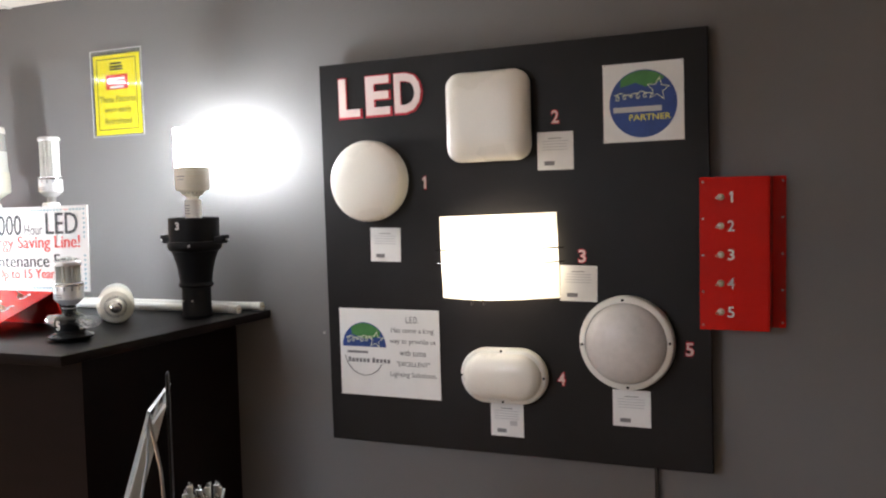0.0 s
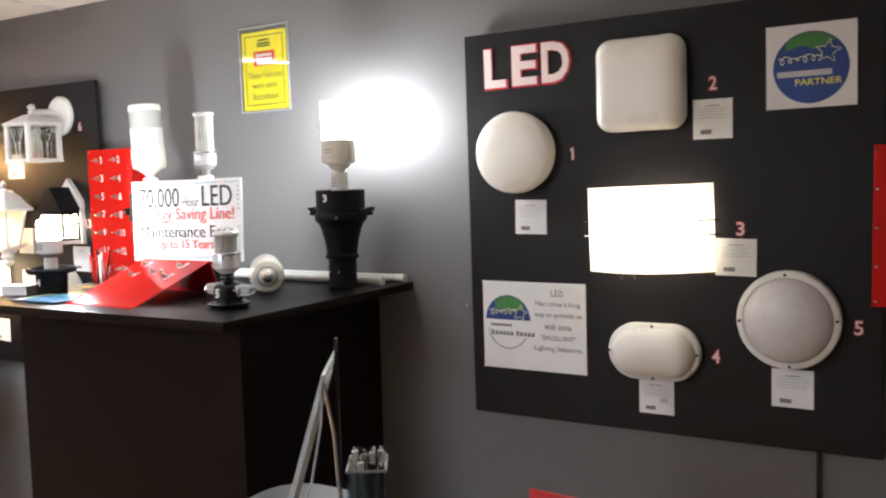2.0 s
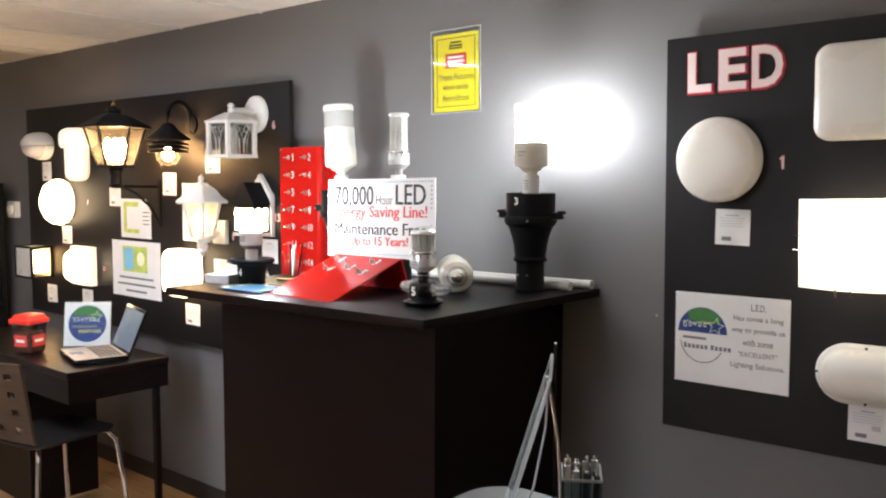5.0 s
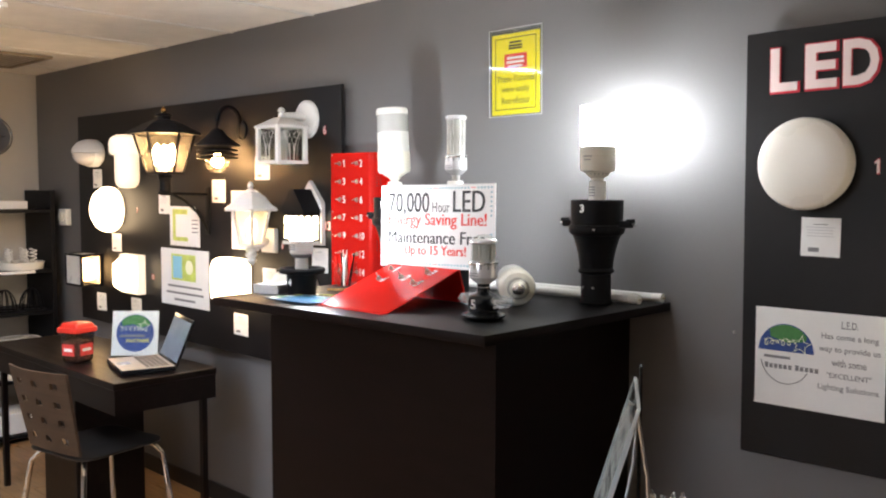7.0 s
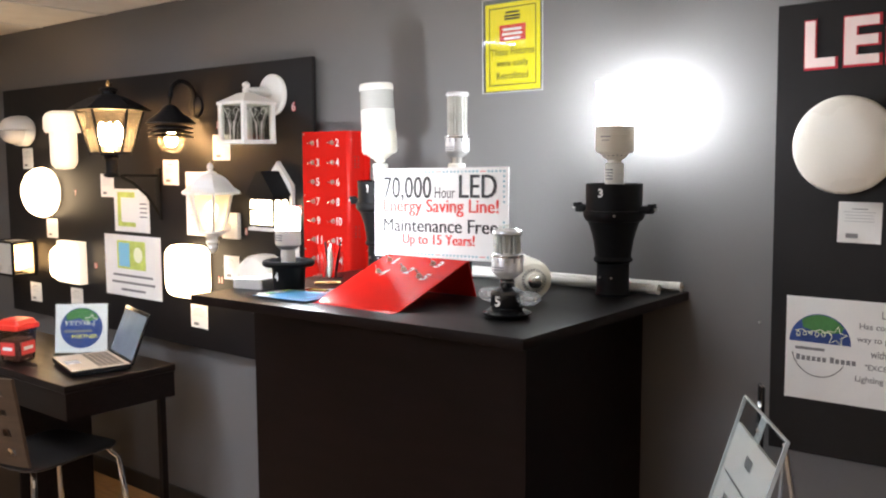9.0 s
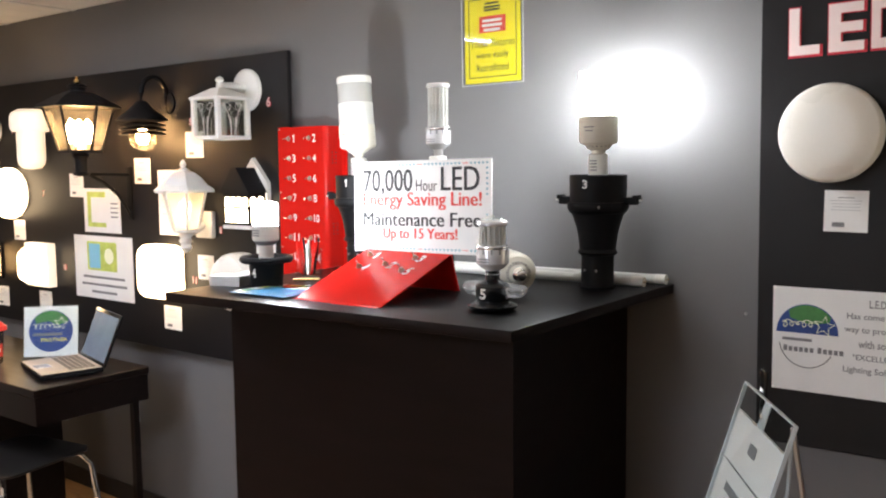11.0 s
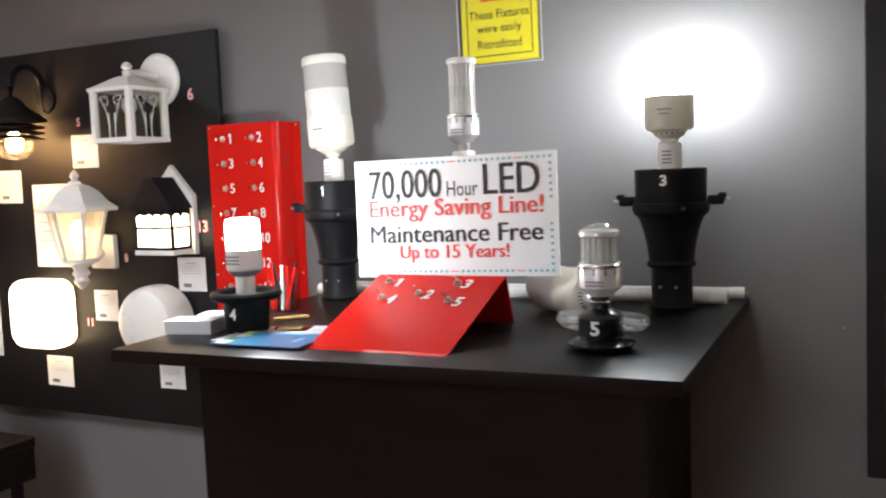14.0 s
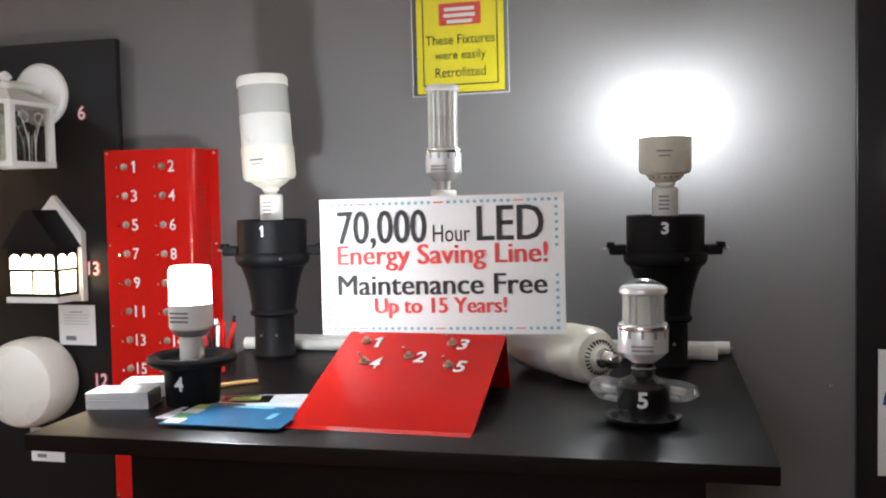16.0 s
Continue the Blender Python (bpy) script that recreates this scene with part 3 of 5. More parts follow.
for z in (0.176, 0.086, -0.004, -0.094, -0.176):
    for x, y in ((-0.072, 2.42), (0.108, WALL - 0.006)):
        part("screw", dome(0.003, [(1, 0), (0.8, 0.002), (0.3, 0.003)], 8), STEEL, sw_a, at=pose(x, y, z))

# red switch box beside the outdoor board
sw_b = thing("switch_box", pose(-2.602, 0, 1.262), "tall red metal switch box with numbered toggles in two columns", "switch box")
bend = [(0.1 + 0.02 * math.sin(radians(q)), 2.436 - 0.02 * math.cos(radians(q))) for q in range(0, 91, 15)]
sheet = [(-0.12, 2.416)] + bend + [(0.12, WALL - 0.001), (0.116, WALL - 0.001)] + [(0.1 + 0.016 * math.sin(radians(q)), 2.436 - 0.016 * math.cos(radians(q))) for q in range(90, -1, -15)] + [(-0.12, 2.42)]
part("cover", loops([[(x, y, z) for x, y in sheet] for z in (-0.433, 0.433)]), RED, sw_b)
part("top_panel", box(-0.082, 0.114, 2.4215, WALL - 0.001, 0.425, 0.43), RED, sw_b, smooth=False)
part("bottom_panel", box(-0.082, 0.114, 2.4215, WALL - 0.001, -0.43, -0.425), RED, sw_b, smooth=False)
part("side_panel", box(-0.088, -0.0835, 2.4215, WALL - 0.001, -0.43, 0.43), RED, sw_b, smooth=False)
part("side_flange", box(0.1205, 0.144, WALL - 0.006, WALL - 0.001, -0.433, 0.433), RED, sw_b, smooth=False)
slot_me = mesh_of("slot", box(0.1202, 0.1212, -0.003, 0.003, -0.0022, 0.0022), INK, False)
for z0 in (0.34, 0.09):
    for c in range(4):
        for r in range(2):
            part("slot", slot_me, INK, sw_b, at=pose(0, 2.446 + 0.018 * r, z0 - 0.012 * c))
for i in range(16):
    x, z = (-0.066, 0.037)[i % 2], 0.392 - 0.0708 * (i // 2)
    toggle(sw_b, pose(x, 2.416, z), 15)
    part("numeral", lettering(str(i + 1), WHITE_INK, (0.0075 if i == 0 else 0.017) if i < 9 else 0.027, 0.028, 0.0006, 0.012), WHITE_INK, sw_b, "white numeral", at=pose(x + (0.025 if i < 9 else 0.03), 2.416, z))
for z in (0.425, 0.2, 0.0, -0.2, -0.425):
    part("screw", dome(0.003, [(1, 0), (0.8, 0.002), (0.3, 0.003)], 8), STEEL, sw_b, at=pose(0.134, WALL - 0.006, z))
    part("screw", dome(0.003, [(1, 0), (0.8, 0.002), (0.3, 0.003)], 8), STEEL, sw_b, at=pose(-0.113, 2.416, z))

# yellow notice in a clear sleeve
ys = thing("yellow_notice", pose(-1.841, WALL - 0.001, 1.947, 0, -0.6, 0), "yellow printed notice in a clear plastic sleeve on the wall", "notice")
part("sheet", box(-0.102, 0.102, -0.004, -0.0025, -0.14, 0.13), YELLOW, ys, smooth=False)
part("sleeve", box(-0.113, 0.113, -0.0065, -0.005, -0.147, 0.147), ACRYL, ys, "clear plastic sleeve", smooth=False)
part("sleeve_edge", join(box(-0.1135, -0.111, -0.0068, -0.005, -0.147, 0.147), box(0.111, 0.1135, -0.0068, -0.005, -0.147, 0.147), box(-0.111, 0.111, -0.0068, -0.005, 0.1445, 0.147), box(-0.111, 0.111, -0.0068, -0.005, -0.147, -0.1445)), mat("pale_sleeve_edge", (0.5, 0.5, 0.5), 0.2), ys, "pale welded edge", smooth=False)
part("pin", dome(0.003, [(1, 0.006), (0.5, 0.009)], 10), STEEL, ys, at=pose(0, 0, 0.138))
bt = 0.0028
for x0, x1, z0, z1 in ((-0.088, 0.088, 0.114, 0.114 + bt), (-0.088, 0.088, -0.124, -0.124 + bt), (-0.088, -0.088 + bt, -0.124, 0.114), (0.088 - bt, 0.088, -0.124, 0.114)):
    bar("printed_border", x0, x1, z0, z1, -0.004, INK, ys, 0.0003)
for z, w in ((0.1, 0.05), (0.089, 0.06), (0.08, 0.058)):
    bar("print_line", -w / 2, w / 2, z - 0.003, z + 0.003, -0.004, INK, ys, 0.0003)
bar("red_logo_block", -0.048, 0.05, 0.012, 0.062, -0.004, RED_INK, ys, 0.0003)
for z, w in ((0.048, 0.07), (0.034, 0.074), (0.02, 0.06)):
    bar("print_line", -w / 2, w / 2, z - 0.004, z + 0.004, -0.0043, PAPER, ys, 0.0003)
for body, z, w in (("These Fixtures", -0.02, 0.162), ("were easily", -0.058, 0.12), ("Retrofitted", -0.094, 0.118)):
    part("text_line", lettering(body, INK, w, 0.026 if "y" in body else 0.022, 0.0044, 0.006), INK, ys, at=pose(0, 0, z))

thermo = thing("thermostat", pose(-5.42, WALL - 0.001, 1.375), "small white wall thermostat with a round dial", "thermostat")
part("body", box(-0.055, 0.055, -0.035, 0, -0.05, 0.05, 0.006), WHITE_PLASTIC, thermo)
part("dial", dome(0.032, [(1, 0.035), (1, 0.044), (0.85, 0.05), (0.3, 0.052), (0, 0.052)], 24), CREAM, thermo)
NAILS = ((-1.05, 1.158),)

# ---------------------------------------------------------------- lamps on the outdoor board
# lamp 1, half-clear oval eyelid
lamp = thing("eyelid_wall_lamp", pose(-4.885, FACE, 1.752), "unlit white oval wall lamp with a clear lower half", "wall lamp")
shell = [(0.86, 0.0), (0.98, 0.015), (1.0, 0.045), (0.95, 0.08), (0.8, 0.112), (0.55, 0.132), (0.25, 0.14), (0, 0.142)]


def half(bm, z, upper):
    """Keeps the part of a body above or below a height."""
    bmesh.ops.bisect_plane(bm, geom=bm.verts[:] + bm.edges[:] + bm.faces[:], plane_co=(0, 0, z), plane_no=(0, 0, 1), clear_inner=upper, clear_outer=not upper)
    bmesh.ops.holes_fill(bm, edges=[e for e in bm.edges if e.is_boundary])
    return bm


part("lid", half(dome(0.1, shell, 40, 0.8), 0.004, True), WHITE_PAINT, lamp)
part("body", half(dome(0.098, [(0.86, 0), (1, 0.012), (1, 0.05), (0.97, 0.06)], 40, 0.8), 0.002, False), WHITE_PAINT, lamp)
part("lens", half(dome(0.093, shell, 40, 0.78), 0.0, False), PRISM, lamp, "ribbed clear lens")

# lamp 2, jar
lamp = thing("jar_wall_lamp", pose(-4.345, FACE, 1.7), "lit white jar wall lamp hanging from a rounded cap", "wall lamp")
part("bracket", rod((0, 0, 0.085), (0, -0.09, 0.085), 0.042, 20), WHITE_PAINT, lamp)
part("cap", shift(lathe([(0, 0.135), (0.05, 0.132), (0.078, 0.118), (0.088, 0.095), (0.088, 0.045), (0.08, 0.03)], 32), pose(0, -0.096, 0)), LIT_DIM, lamp)
part("jar", shift(lathe([(0.062, 0.035), (0.062, -0.1), (0.056, -0.125), (0.04, -0.142), (0, -0.147)], 32), pose(0, -0.096, 0)), LIT_DIM, lamp, "glowing opal jar")

# lamp 4, large black street lantern on a bracket
lamp = thing("street_lantern", pose(-3.712, FACE, 1.6), "large lit black lantern with tapered glass on a bracket", "lantern")
cy = -0.226
hexa = lambda r, z, off=0: [(r * math.cos(radians(60 * i + off)), cy + r * math.sin(radians(60 * i + off)), z) for i in range(6)]
part("roof", loops([hexa(0.168, 0.204), hexa(0.162, 0.212), hexa(0.09, 0.252), hexa(0.05, 0.268), hexa(0.03, 0.272)]), BLACK, lamp, smooth=False)
part("cupola", shift(lathe([(0.03, 0.29), (0.03, 0.306), (0.042, 0.308), (0.03, 0.318), (0, 0.322)], 20), pose(0, cy, -0.02)), BLACK, lamp)
part("finial", shift(lathe([(0.005, 0.322), (0.012, 0.33), (0.013, 0.338), (0.006, 0.344), (0.008, 0.35), (0, 0.356)], 14), pose(0, cy, -0.023)), BRASS, lamp, "brass finial")
for i in range(6):
    a, b = hexa(0.136, 0.205), hexa(0.082, 0.028)
    part("rib", rod(a[i], b[i], 0.006, 6), BLACK, lamp)
    j = (i + 1) % 6
    q = [Vector(a[i]), Vector(a[j]), Vector(b[j]), Vector(b[i])]
    bm = bmesh.new()
    bm.faces.new([bm.verts.new(p) for p in q])
    part("pane", bm, SEEDED, lamp, "clear bevelled pane")
part("floor_plate", loops([hexa(0.086, 0.018), hexa(0.086, 0.03)]), BLACK, lamp, smooth=False)
for i in range(3):
    a = radians(120 * i + 30)
    bx, by = 0.036 * math.cos(a), cy + 0.036 * math.sin(a)
    part("candle_bulb", shift(lathe([(0.01, 0.05), (0.012, 0.08), (0.021, 0.1), (0.02, 0.125), (0.009, 0.15), (0, 0.16)], 14), pose(bx, by, 0)), LIT_BULB, lamp, "glowing bulb")
    part("candle_sleeve", rod((bx, by, 0.03), (bx, by, 0.06), 0.012, 12), CREAM, lamp)
part("post", shift(lathe([(0.03, 0.02), (0.034, 0.005), (0.026, -0.005), (0.026, -0.06), (0.036, -0.066), (0.03, -0.074)], 20), pose(0, cy, 0)), BLACK, lamp)
part("arm", pipe([(0, cy - 0.02, -0.07), (0, -0.08, -0.072), (0, 0, -0.074)], 0.008, 8), BLACK, lamp)
part("brace", pipe([(0, cy + 0.04, -0.075), (0, -0.13, -0.1), (0, -0.06, -0.16), (0, -0.02, -0.22), (0, -0.004, -0.25)], 0.007, 8), BLACK, lamp)
part("wall_plate", box(-0.02, 0.02, -0.008, 0, -0.27, -0.04, 0.003), BLACK, lamp)

# lamp 5, black louvred lamp on a gooseneck
lamp = thing("louvred_wall_lamp", pose(-3.415, FACE, 1.7), "lit black gooseneck lamp with louvres and a clear jar", "wall lamp")
cy = -0.13
arc = [(0, -0.012 - 0.059 * (1 - math.cos(radians(a))), 0.155 + 0.065 * math.sin(radians(a))) for a in range(0, 181, 15)]
part("gooseneck", pipe([(0, -0.006, 0.08)] + arc + [(0, cy, 0.1)], 0.011, 10), BLACK, lamp)
part("wall_plate", dome(0.045, [(1, 0), (1, 0.008), (0.6, 0.016)], 24), BLACK, lamp, at=pose(0, 0, 0.12))
part("hood", shift(lathe([(0.018, 0.12), (0.03, 0.11), (0.045, 0.09), (0.098, 0.05), (0.1, 0.044), (0.02, 0.05)], 32), pose(0, cy, 0)), BLACK, lamp)
for k in range(3):
    part("louvre", shift(lathe([(0.05, 0.038 - 0.018 * k), (0.09, 0.026 - 0.018 * k), (0.09, 0.023 - 0.018 * k), (0.048, 0.034 - 0.018 * k)], 32), pose(0, cy, 0)), BLACK, lamp)
part("jar", shift(lathe([(0.05, 0.01), (0.053, -0.02), (0.05, -0.05), (0.034, -0.068), (0, -0.076)], 28), pose(0, cy, 0)), SEEDED, lamp, "ribbed glass jar")
part("bulb", shift(lathe([(0.012, 0.01), (0.024, -0.012), (0.026, -0.03), (0.016, -0.046), (0, -0.052)], 16), pose(0, cy, 0)), LIT_BULB, lamp, "glowing bulb")

# lamp 6, white box lantern
lamp = thing("box_lantern", pose(-2.915, FACE, 1.662) @ Matrix.Diagonal((0.9, 0.9, 0.93, 1)), "unlit white metal box lantern with clear scrolled panes", "lantern")
cy, s = -0.156, 0.074
for sx in (-s, s):
    for sy in (-s, s):
        part("corner_post", box(sx - 0.0095, sx + 0.0095, cy + sy - 0.0095, cy + sy + 0.0095, 0, 0.15, 0.0015, 1), WHITE_PAINT, lamp)
part("bottom_frame", join(box(-s - 0.01, s + 0.01, cy - s - 0.01, cy - s + 0.006, -0.008, 0.006), box(-s - 0.01, s + 0.01, cy + s - 0.006, cy + s + 0.01, -0.008, 0.006), box(-s - 0.01, -s + 0.006, cy - s + 0.006, cy + s - 0.006, -0.008, 0.006), box(s - 0.006, s + 0.01, cy - s + 0.006, cy + s - 0.006, -0.008, 0.006)), WHITE_PAINT, lamp, smooth=False)
sq = lambda h, z: [(-h, cy - h, z), (h, cy - h, z), (h, cy + h, z), (-h, cy + h, z)]
part("roof", loops([sq(s + 0.012, 0.146), sq(s + 0.014, 0.156), sq(s + 0.002, 0.162), sq(0.03, 0.19), sq(0.022, 0.194)]), WHITE_PAINT, lamp, smooth=False)
part("finial", shift(lathe([(0.014, 0.192), (0.016, 0.21), (0.01, 0.214), (0.018, 0.224), (0.012, 0.234), (0, 0.24)], 18), pose(0, cy, 0)), WHITE_PAINT, lamp)
for k in range(4):
    turn = Matrix.Translation((0, cy, 0)) @ pose(0, 0, 0, 0, 0, 90 * k)
    part("pane", box(-s + 0.006, s - 0.006, -s - 0.001, -s + 0.001, 0.006, 0.146), GLASS, lamp, "clear pane", at=turn, smooth=False)
    scroll = []
    for sx in (-1, 1):
        scroll.append(pipe([(sx * (0.012 + 0.034 * t * t), -s - 0.003, 0.03 + 0.1 * t) for t in (0, 0.2, 0.4, 0.6, 0.8, 1)], 0.0013, 5))
        scroll.append(pipe([(sx * (0.03 + 0.018 * math.cos(a)), -s - 0.003, 0.118 + 0.014 * math.sin(a)) for a in [0.5 * q for q in range(11)]], 0.0012, 5))
        scroll.append(pipe([(sx * 0.012, -s - 0.003, 0.004), (sx * 0.012, -s - 0.003, 0.08)], 0.0013, 5))
    part("scroll", join(*scroll), WHITE_PAINT, lamp, at=turn)
part("candle", rod((0, cy, 0.0), (0, cy, 0.075), 0.016, 14), CREAM, lamp)
part("bulb", shift(lathe([(0.012, 0.075), (0.024, 0.1), (0.02, 0.125), (0, 0.14)], 14), pose(0, cy, 0)), FROST, lamp)
part("wall_plate", dome(0.085, [(1, 0), (1, 0.012), (0.9, 0.02), (0.3, 0.026), (0, 0.027)], 36), WHITE_PAINT, lamp, at=pose(-0.01, 0, 0.195))
part("arm", pipe([(-0.008, -0.02, 0.2), (-0.006, -0.07, 0.205), (0, cy + 0.01, 0.2)], 0.017, 12), WHITE_PAINT, lamp)

# lamp 7, round opal
lamp = thing("round_wall_lamp", pose(-4.68, FACE, 1.436), "lit round opal glass wall lamp", "wall lamp")
part("base", dome(0.11, [(1, 0), (1, 0.016)], 40), WHITE_PAINT, lamp)
part("diffuser", dome(0.127, [(0.93, 0.014), (0.99, 0.03), (1, 0.045), (0.96, 0.07), (0.82, 0.098), (0.58, 0.118), (0.3, 0.128), (0, 0.131)], 44), LIT_WARM, lamp, "glowing opal glass")

# lamp 8, white coach lantern on a scroll arm
lamp = thing("coach_lantern", pose(-3.195, FACE, 1.4), "white cast coach lantern on a scrolled wall arm", "lantern")
cy = -0.105
hexa = lambda r, z, off=30: [(r * math.cos(radians(60 * i + off)), cy + r * math.sin(radians(60 * i + off)), z) for i in range(6)]
part("roof", loops([hexa(0.124, 0.058), hexa(0.125, 0.068), hexa(0.098, 0.086), hexa(0.07, 0.118), hexa(0.045, 0.135), hexa(0.02, 0.142)]), WHITE_PAINT, lamp, smooth=False)
part("finial", shift(lathe([(0.018, 0.138), (0.02, 0.148), (0.008, 0.154), (0.014, 0.166), (0.009, 0.178), (0, 0.187)], 18), pose(0, cy, 0)), WHITE_PAINT, lamp)
for i in range(6):
    a, b = hexa(0.088, 0.062), hexa(0.052, -0.09)
    part("rib", rod(a[i], b[i], 0.0065, 6), WHITE_PAINT, lamp)
    j = (i + 1) % 6
    bm = bmesh.new()
    bm.faces.new([bm.verts.new(p) for p in (a[i], a[j], b[j], b[i])])
    part("pane", bm, CREAMY, lamp, "clear bevelled pane")
part("bulb", shift(lathe([(0.012, -0.07), (0.016, -0.04), (0.026, -0.01), (0.022, 0.016), (0, 0.034)], 14), pose(0, cy, 0)), LIT_WARM, lamp, "glowing bulb")
part("tail", shift(lathe([(0.056, -0.086), (0.056, -0.098), (0.03, -0.106), (0.02, -0.122), (0.027, -0.134), (0.018, -0.146), (0.024, -0.158), (0.014, -0.172), (0, -0.184)], 22), pose(0, cy, 0)), WHITE_PAINT, lamp)
part("wall_plate", box(-0.048, 0.055, -0.022, 0, -0.128, -0.02, 0.007), WHITE_PAINT, lamp)
part("arm", pipe([(0, -0.02, -0.075), (0, -0.05, -0.09), (0, -0.08, -0.1), (0, cy, -0.1)], 0.016, 10), WHITE_PAINT, lamp)

# lamp 9, black framed box
lamp = thing("framed_box_lamp", pose(-4.968, FACE, 1.085), "lit black-framed square glass wall lamp", "wall lamp")
w, h, d = 0.1, 0.087, 0.122
fr = []
for sx in (-w, w):
    for yy in (-d, -0.006):
        fr.append(box(sx - 0.006, sx + 0.006, yy - 0.006, yy + 0.006, -h, h))
for z in (-h, h):
    fr += [box(-w, w, -d - 0.006, -d + 0.006, z - 0.006, z + 0.006), box(-w - 0.006, -w + 0.006, -d, 0, z - 0.006, z + 0.006), box(w - 0.006, w + 0.006, -d, 0, z - 0.006, z + 0.006)]
part("frame", join(*fr), BLACK, lamp, smooth=False)
part("front_pane", box(-w + 0.006, w - 0.006, -d - 0.001, -d + 0.001, -h + 0.006, h - 0.006), OPAL, lamp, "white front pane", smooth=False)
part("side_pane", box(w - 0.001, w + 0.001, -d + 0.006, -0.012, -h + 0.006, h - 0.006), SEEDED, lamp, smooth=False)
part("top_pane", box(-w + 0.006, w - 0.006, -d + 0.006, -0.012, h - 0.001, h + 0.001), OPAL, lamp, smooth=False)
part("globe", shift(lathe([(0, -0.07), (0.04, -0.06), (0.056, -0.02), (0.05, 0.03), (0.025, 0.062), (0, 0.068)], 24), pose(0.03, -0.062, 0)), LIT_WARM, lamp, "glowing globe")
part("back_plate", box(-w, w, -0.006, 0, -h, h), WHITE_PAINT, lamp, smooth=False)

# lamp 10, square with bulging glass
lamp = thing("square_wall_lamp", pose(-4.455, FACE, 1.09), "lit square white wall lamp with bulging glass", "wall lamp")
part("base", box(-0.105, 0.105, -0.045, 0, -0.106, 0.106, 0.004), LIT_DIM, lamp)
part("diffuser", pillow(0.17, 0.18, 0.05, [(0, 0.04), (0, 0.065), (0.008, 0.085), (0.022, 0.105), (0.045, 0.116)], 8), LIT_WARM, lamp, "glowing glass")

# lamp 11, rounded square
lamp = thing("square_wall_lamp", pose(-3.44, FACE, 1.125), "lit rounded square opal wall lamp", "wall lamp")
part("base", box(-0.09, 0.09, -0.02, 0, -0.09, 0.09, 0.005), WHITE_PAINT, lamp)
part("diffuser", pillow(0.218, 0.222, 0.05, [(0.003, 0.016), (0, 0.03), (0, 0.08), (0.006, 0.094), (0.018, 0.105), (0.04, 0.11)], 8), LIT_WARM, lamp, "glowing opal cover")

# lamp 12, unlit drum
lamp = thing("drum_wall_lamp", pose(-2.95, FACE, 1.117), "unlit cream drum wall lamp with a soft domed face", "wall lamp")
part("base", dome(0.1, [(1, 0), (1, 0.016)], 40), WHITE_PAINT, lamp)
part("diffuser", dome(0.112, [(0.97, 0.012), (1, 0.03), (1, 0.072), (0.975, 0.092), (0.9, 0.108), (0.72, 0.119), (0.4, 0.125), (0, 0.127)], 48), OPAL, lamp)

# lamp 13, little house
lamp = thing("house_wall_lamp", pose(-2.895, FACE, 1.32), "lit black and white house-shaped wall lamp with arched windows", "wall lamp")
hw = 0.082
part("back_plate", plate([(-hw, 0), (hw, 0), (hw, 0.175), (0, 0.268), (-hw, 0.175)], 0.018), WHITE_PAINT, lamp, smooth=False)
part("body", box(-0.07, 0.07, -0.098, -0.018, 0.018, 0.14), BLACK, lamp, smooth=False)
roof = loops([[(-0.082, y, 0.138), (0.082, y, 0.138), (0.012, y, 0.232), (-0.012, y, 0.232)] for y in (-0.108, -0.018)])
part("roof", roof, BLACK, lamp, smooth=False)
part("base", box(-0.075, 0.075, -0.102, -0.018, 0.004, 0.018), WHITE_PAINT, lamp, smooth=False)
win = mesh_of("window", plate([(-0.0135, 0)] + [(0.0135, 0)] + disc_pts(0.0135, 0, 180, 10, 0, 0.022), 0.002), LIT_WINDOW, False)
low = mesh_of("window", box(-0.0285, 0.0285, -0.002, 0, 0, 0.052), LIT_WINDOW, False)
for k in range(4):
    part("window", win, LIT_WINDOW, lamp, "glowing arched pane", at=pose(-0.0495 + 0.033 * k, -0.098, 0.088))
for k in range(2):
    part("window", low, LIT_WINDOW, lamp, "glowing pane", at=pose(-0.033 + 0.066 * k, -0.098, 0.028))
for k in range(2):
    part("window", win, LIT_WINDOW, lamp, "glowing arched pane", at=pose(0.07, -0.078 + 0.036 * k, 0.088, 0, 0, 90))
part("window", low, LIT_WINDOW, lamp, "glowing pane", at=pose(0.07, -0.06, 0.028, 0, 0, 90))

for x, z, b in ((-2.811, 1.795, "6"), (-2.793, 1.402, "13"), (-2.781, 1.116, "12"), (-3.11, 1.305, "8"), (-3.286, 1.093, "11"), (-4.43, 1.436, "7"), (-4.27, 1.085, "10"), (-4.7, 1.745, "1"), (-3.276, 1.739, "5")):
    small = b not in ("6", "12", "13")
    numeral(x, z, b, 0.025 if small else 0.034, 0, (0.022 if small else 0.032) if len(b) == 2 else (0.0 if b == "1" else (0.014 if small else 0.02)))
for x0, x1, z0, z1 in ((-4.953, -4.843, 1.555, 1.663), (-4.73, -4.619, 1.2, 1.3), (-4.516, -4.401, 0.85, 0.956), (-4.937, -4.82, 0.848, 0.95), (-3.5, -3.381, 0.87, 0.972), (-4.191, -4.077, 1.423, 1.532), (-3.672, -3.557, 1.487, 1.596), (-3.311, -3.198, 1.593, 1.698), (-2.9, -2.793, 1.205, 1.308), (-3.259, -3.158, 1.1, 1.2), (-3.0, -2.9, 0.896, 0.985)):
    card(x0, x1, z0, z1)

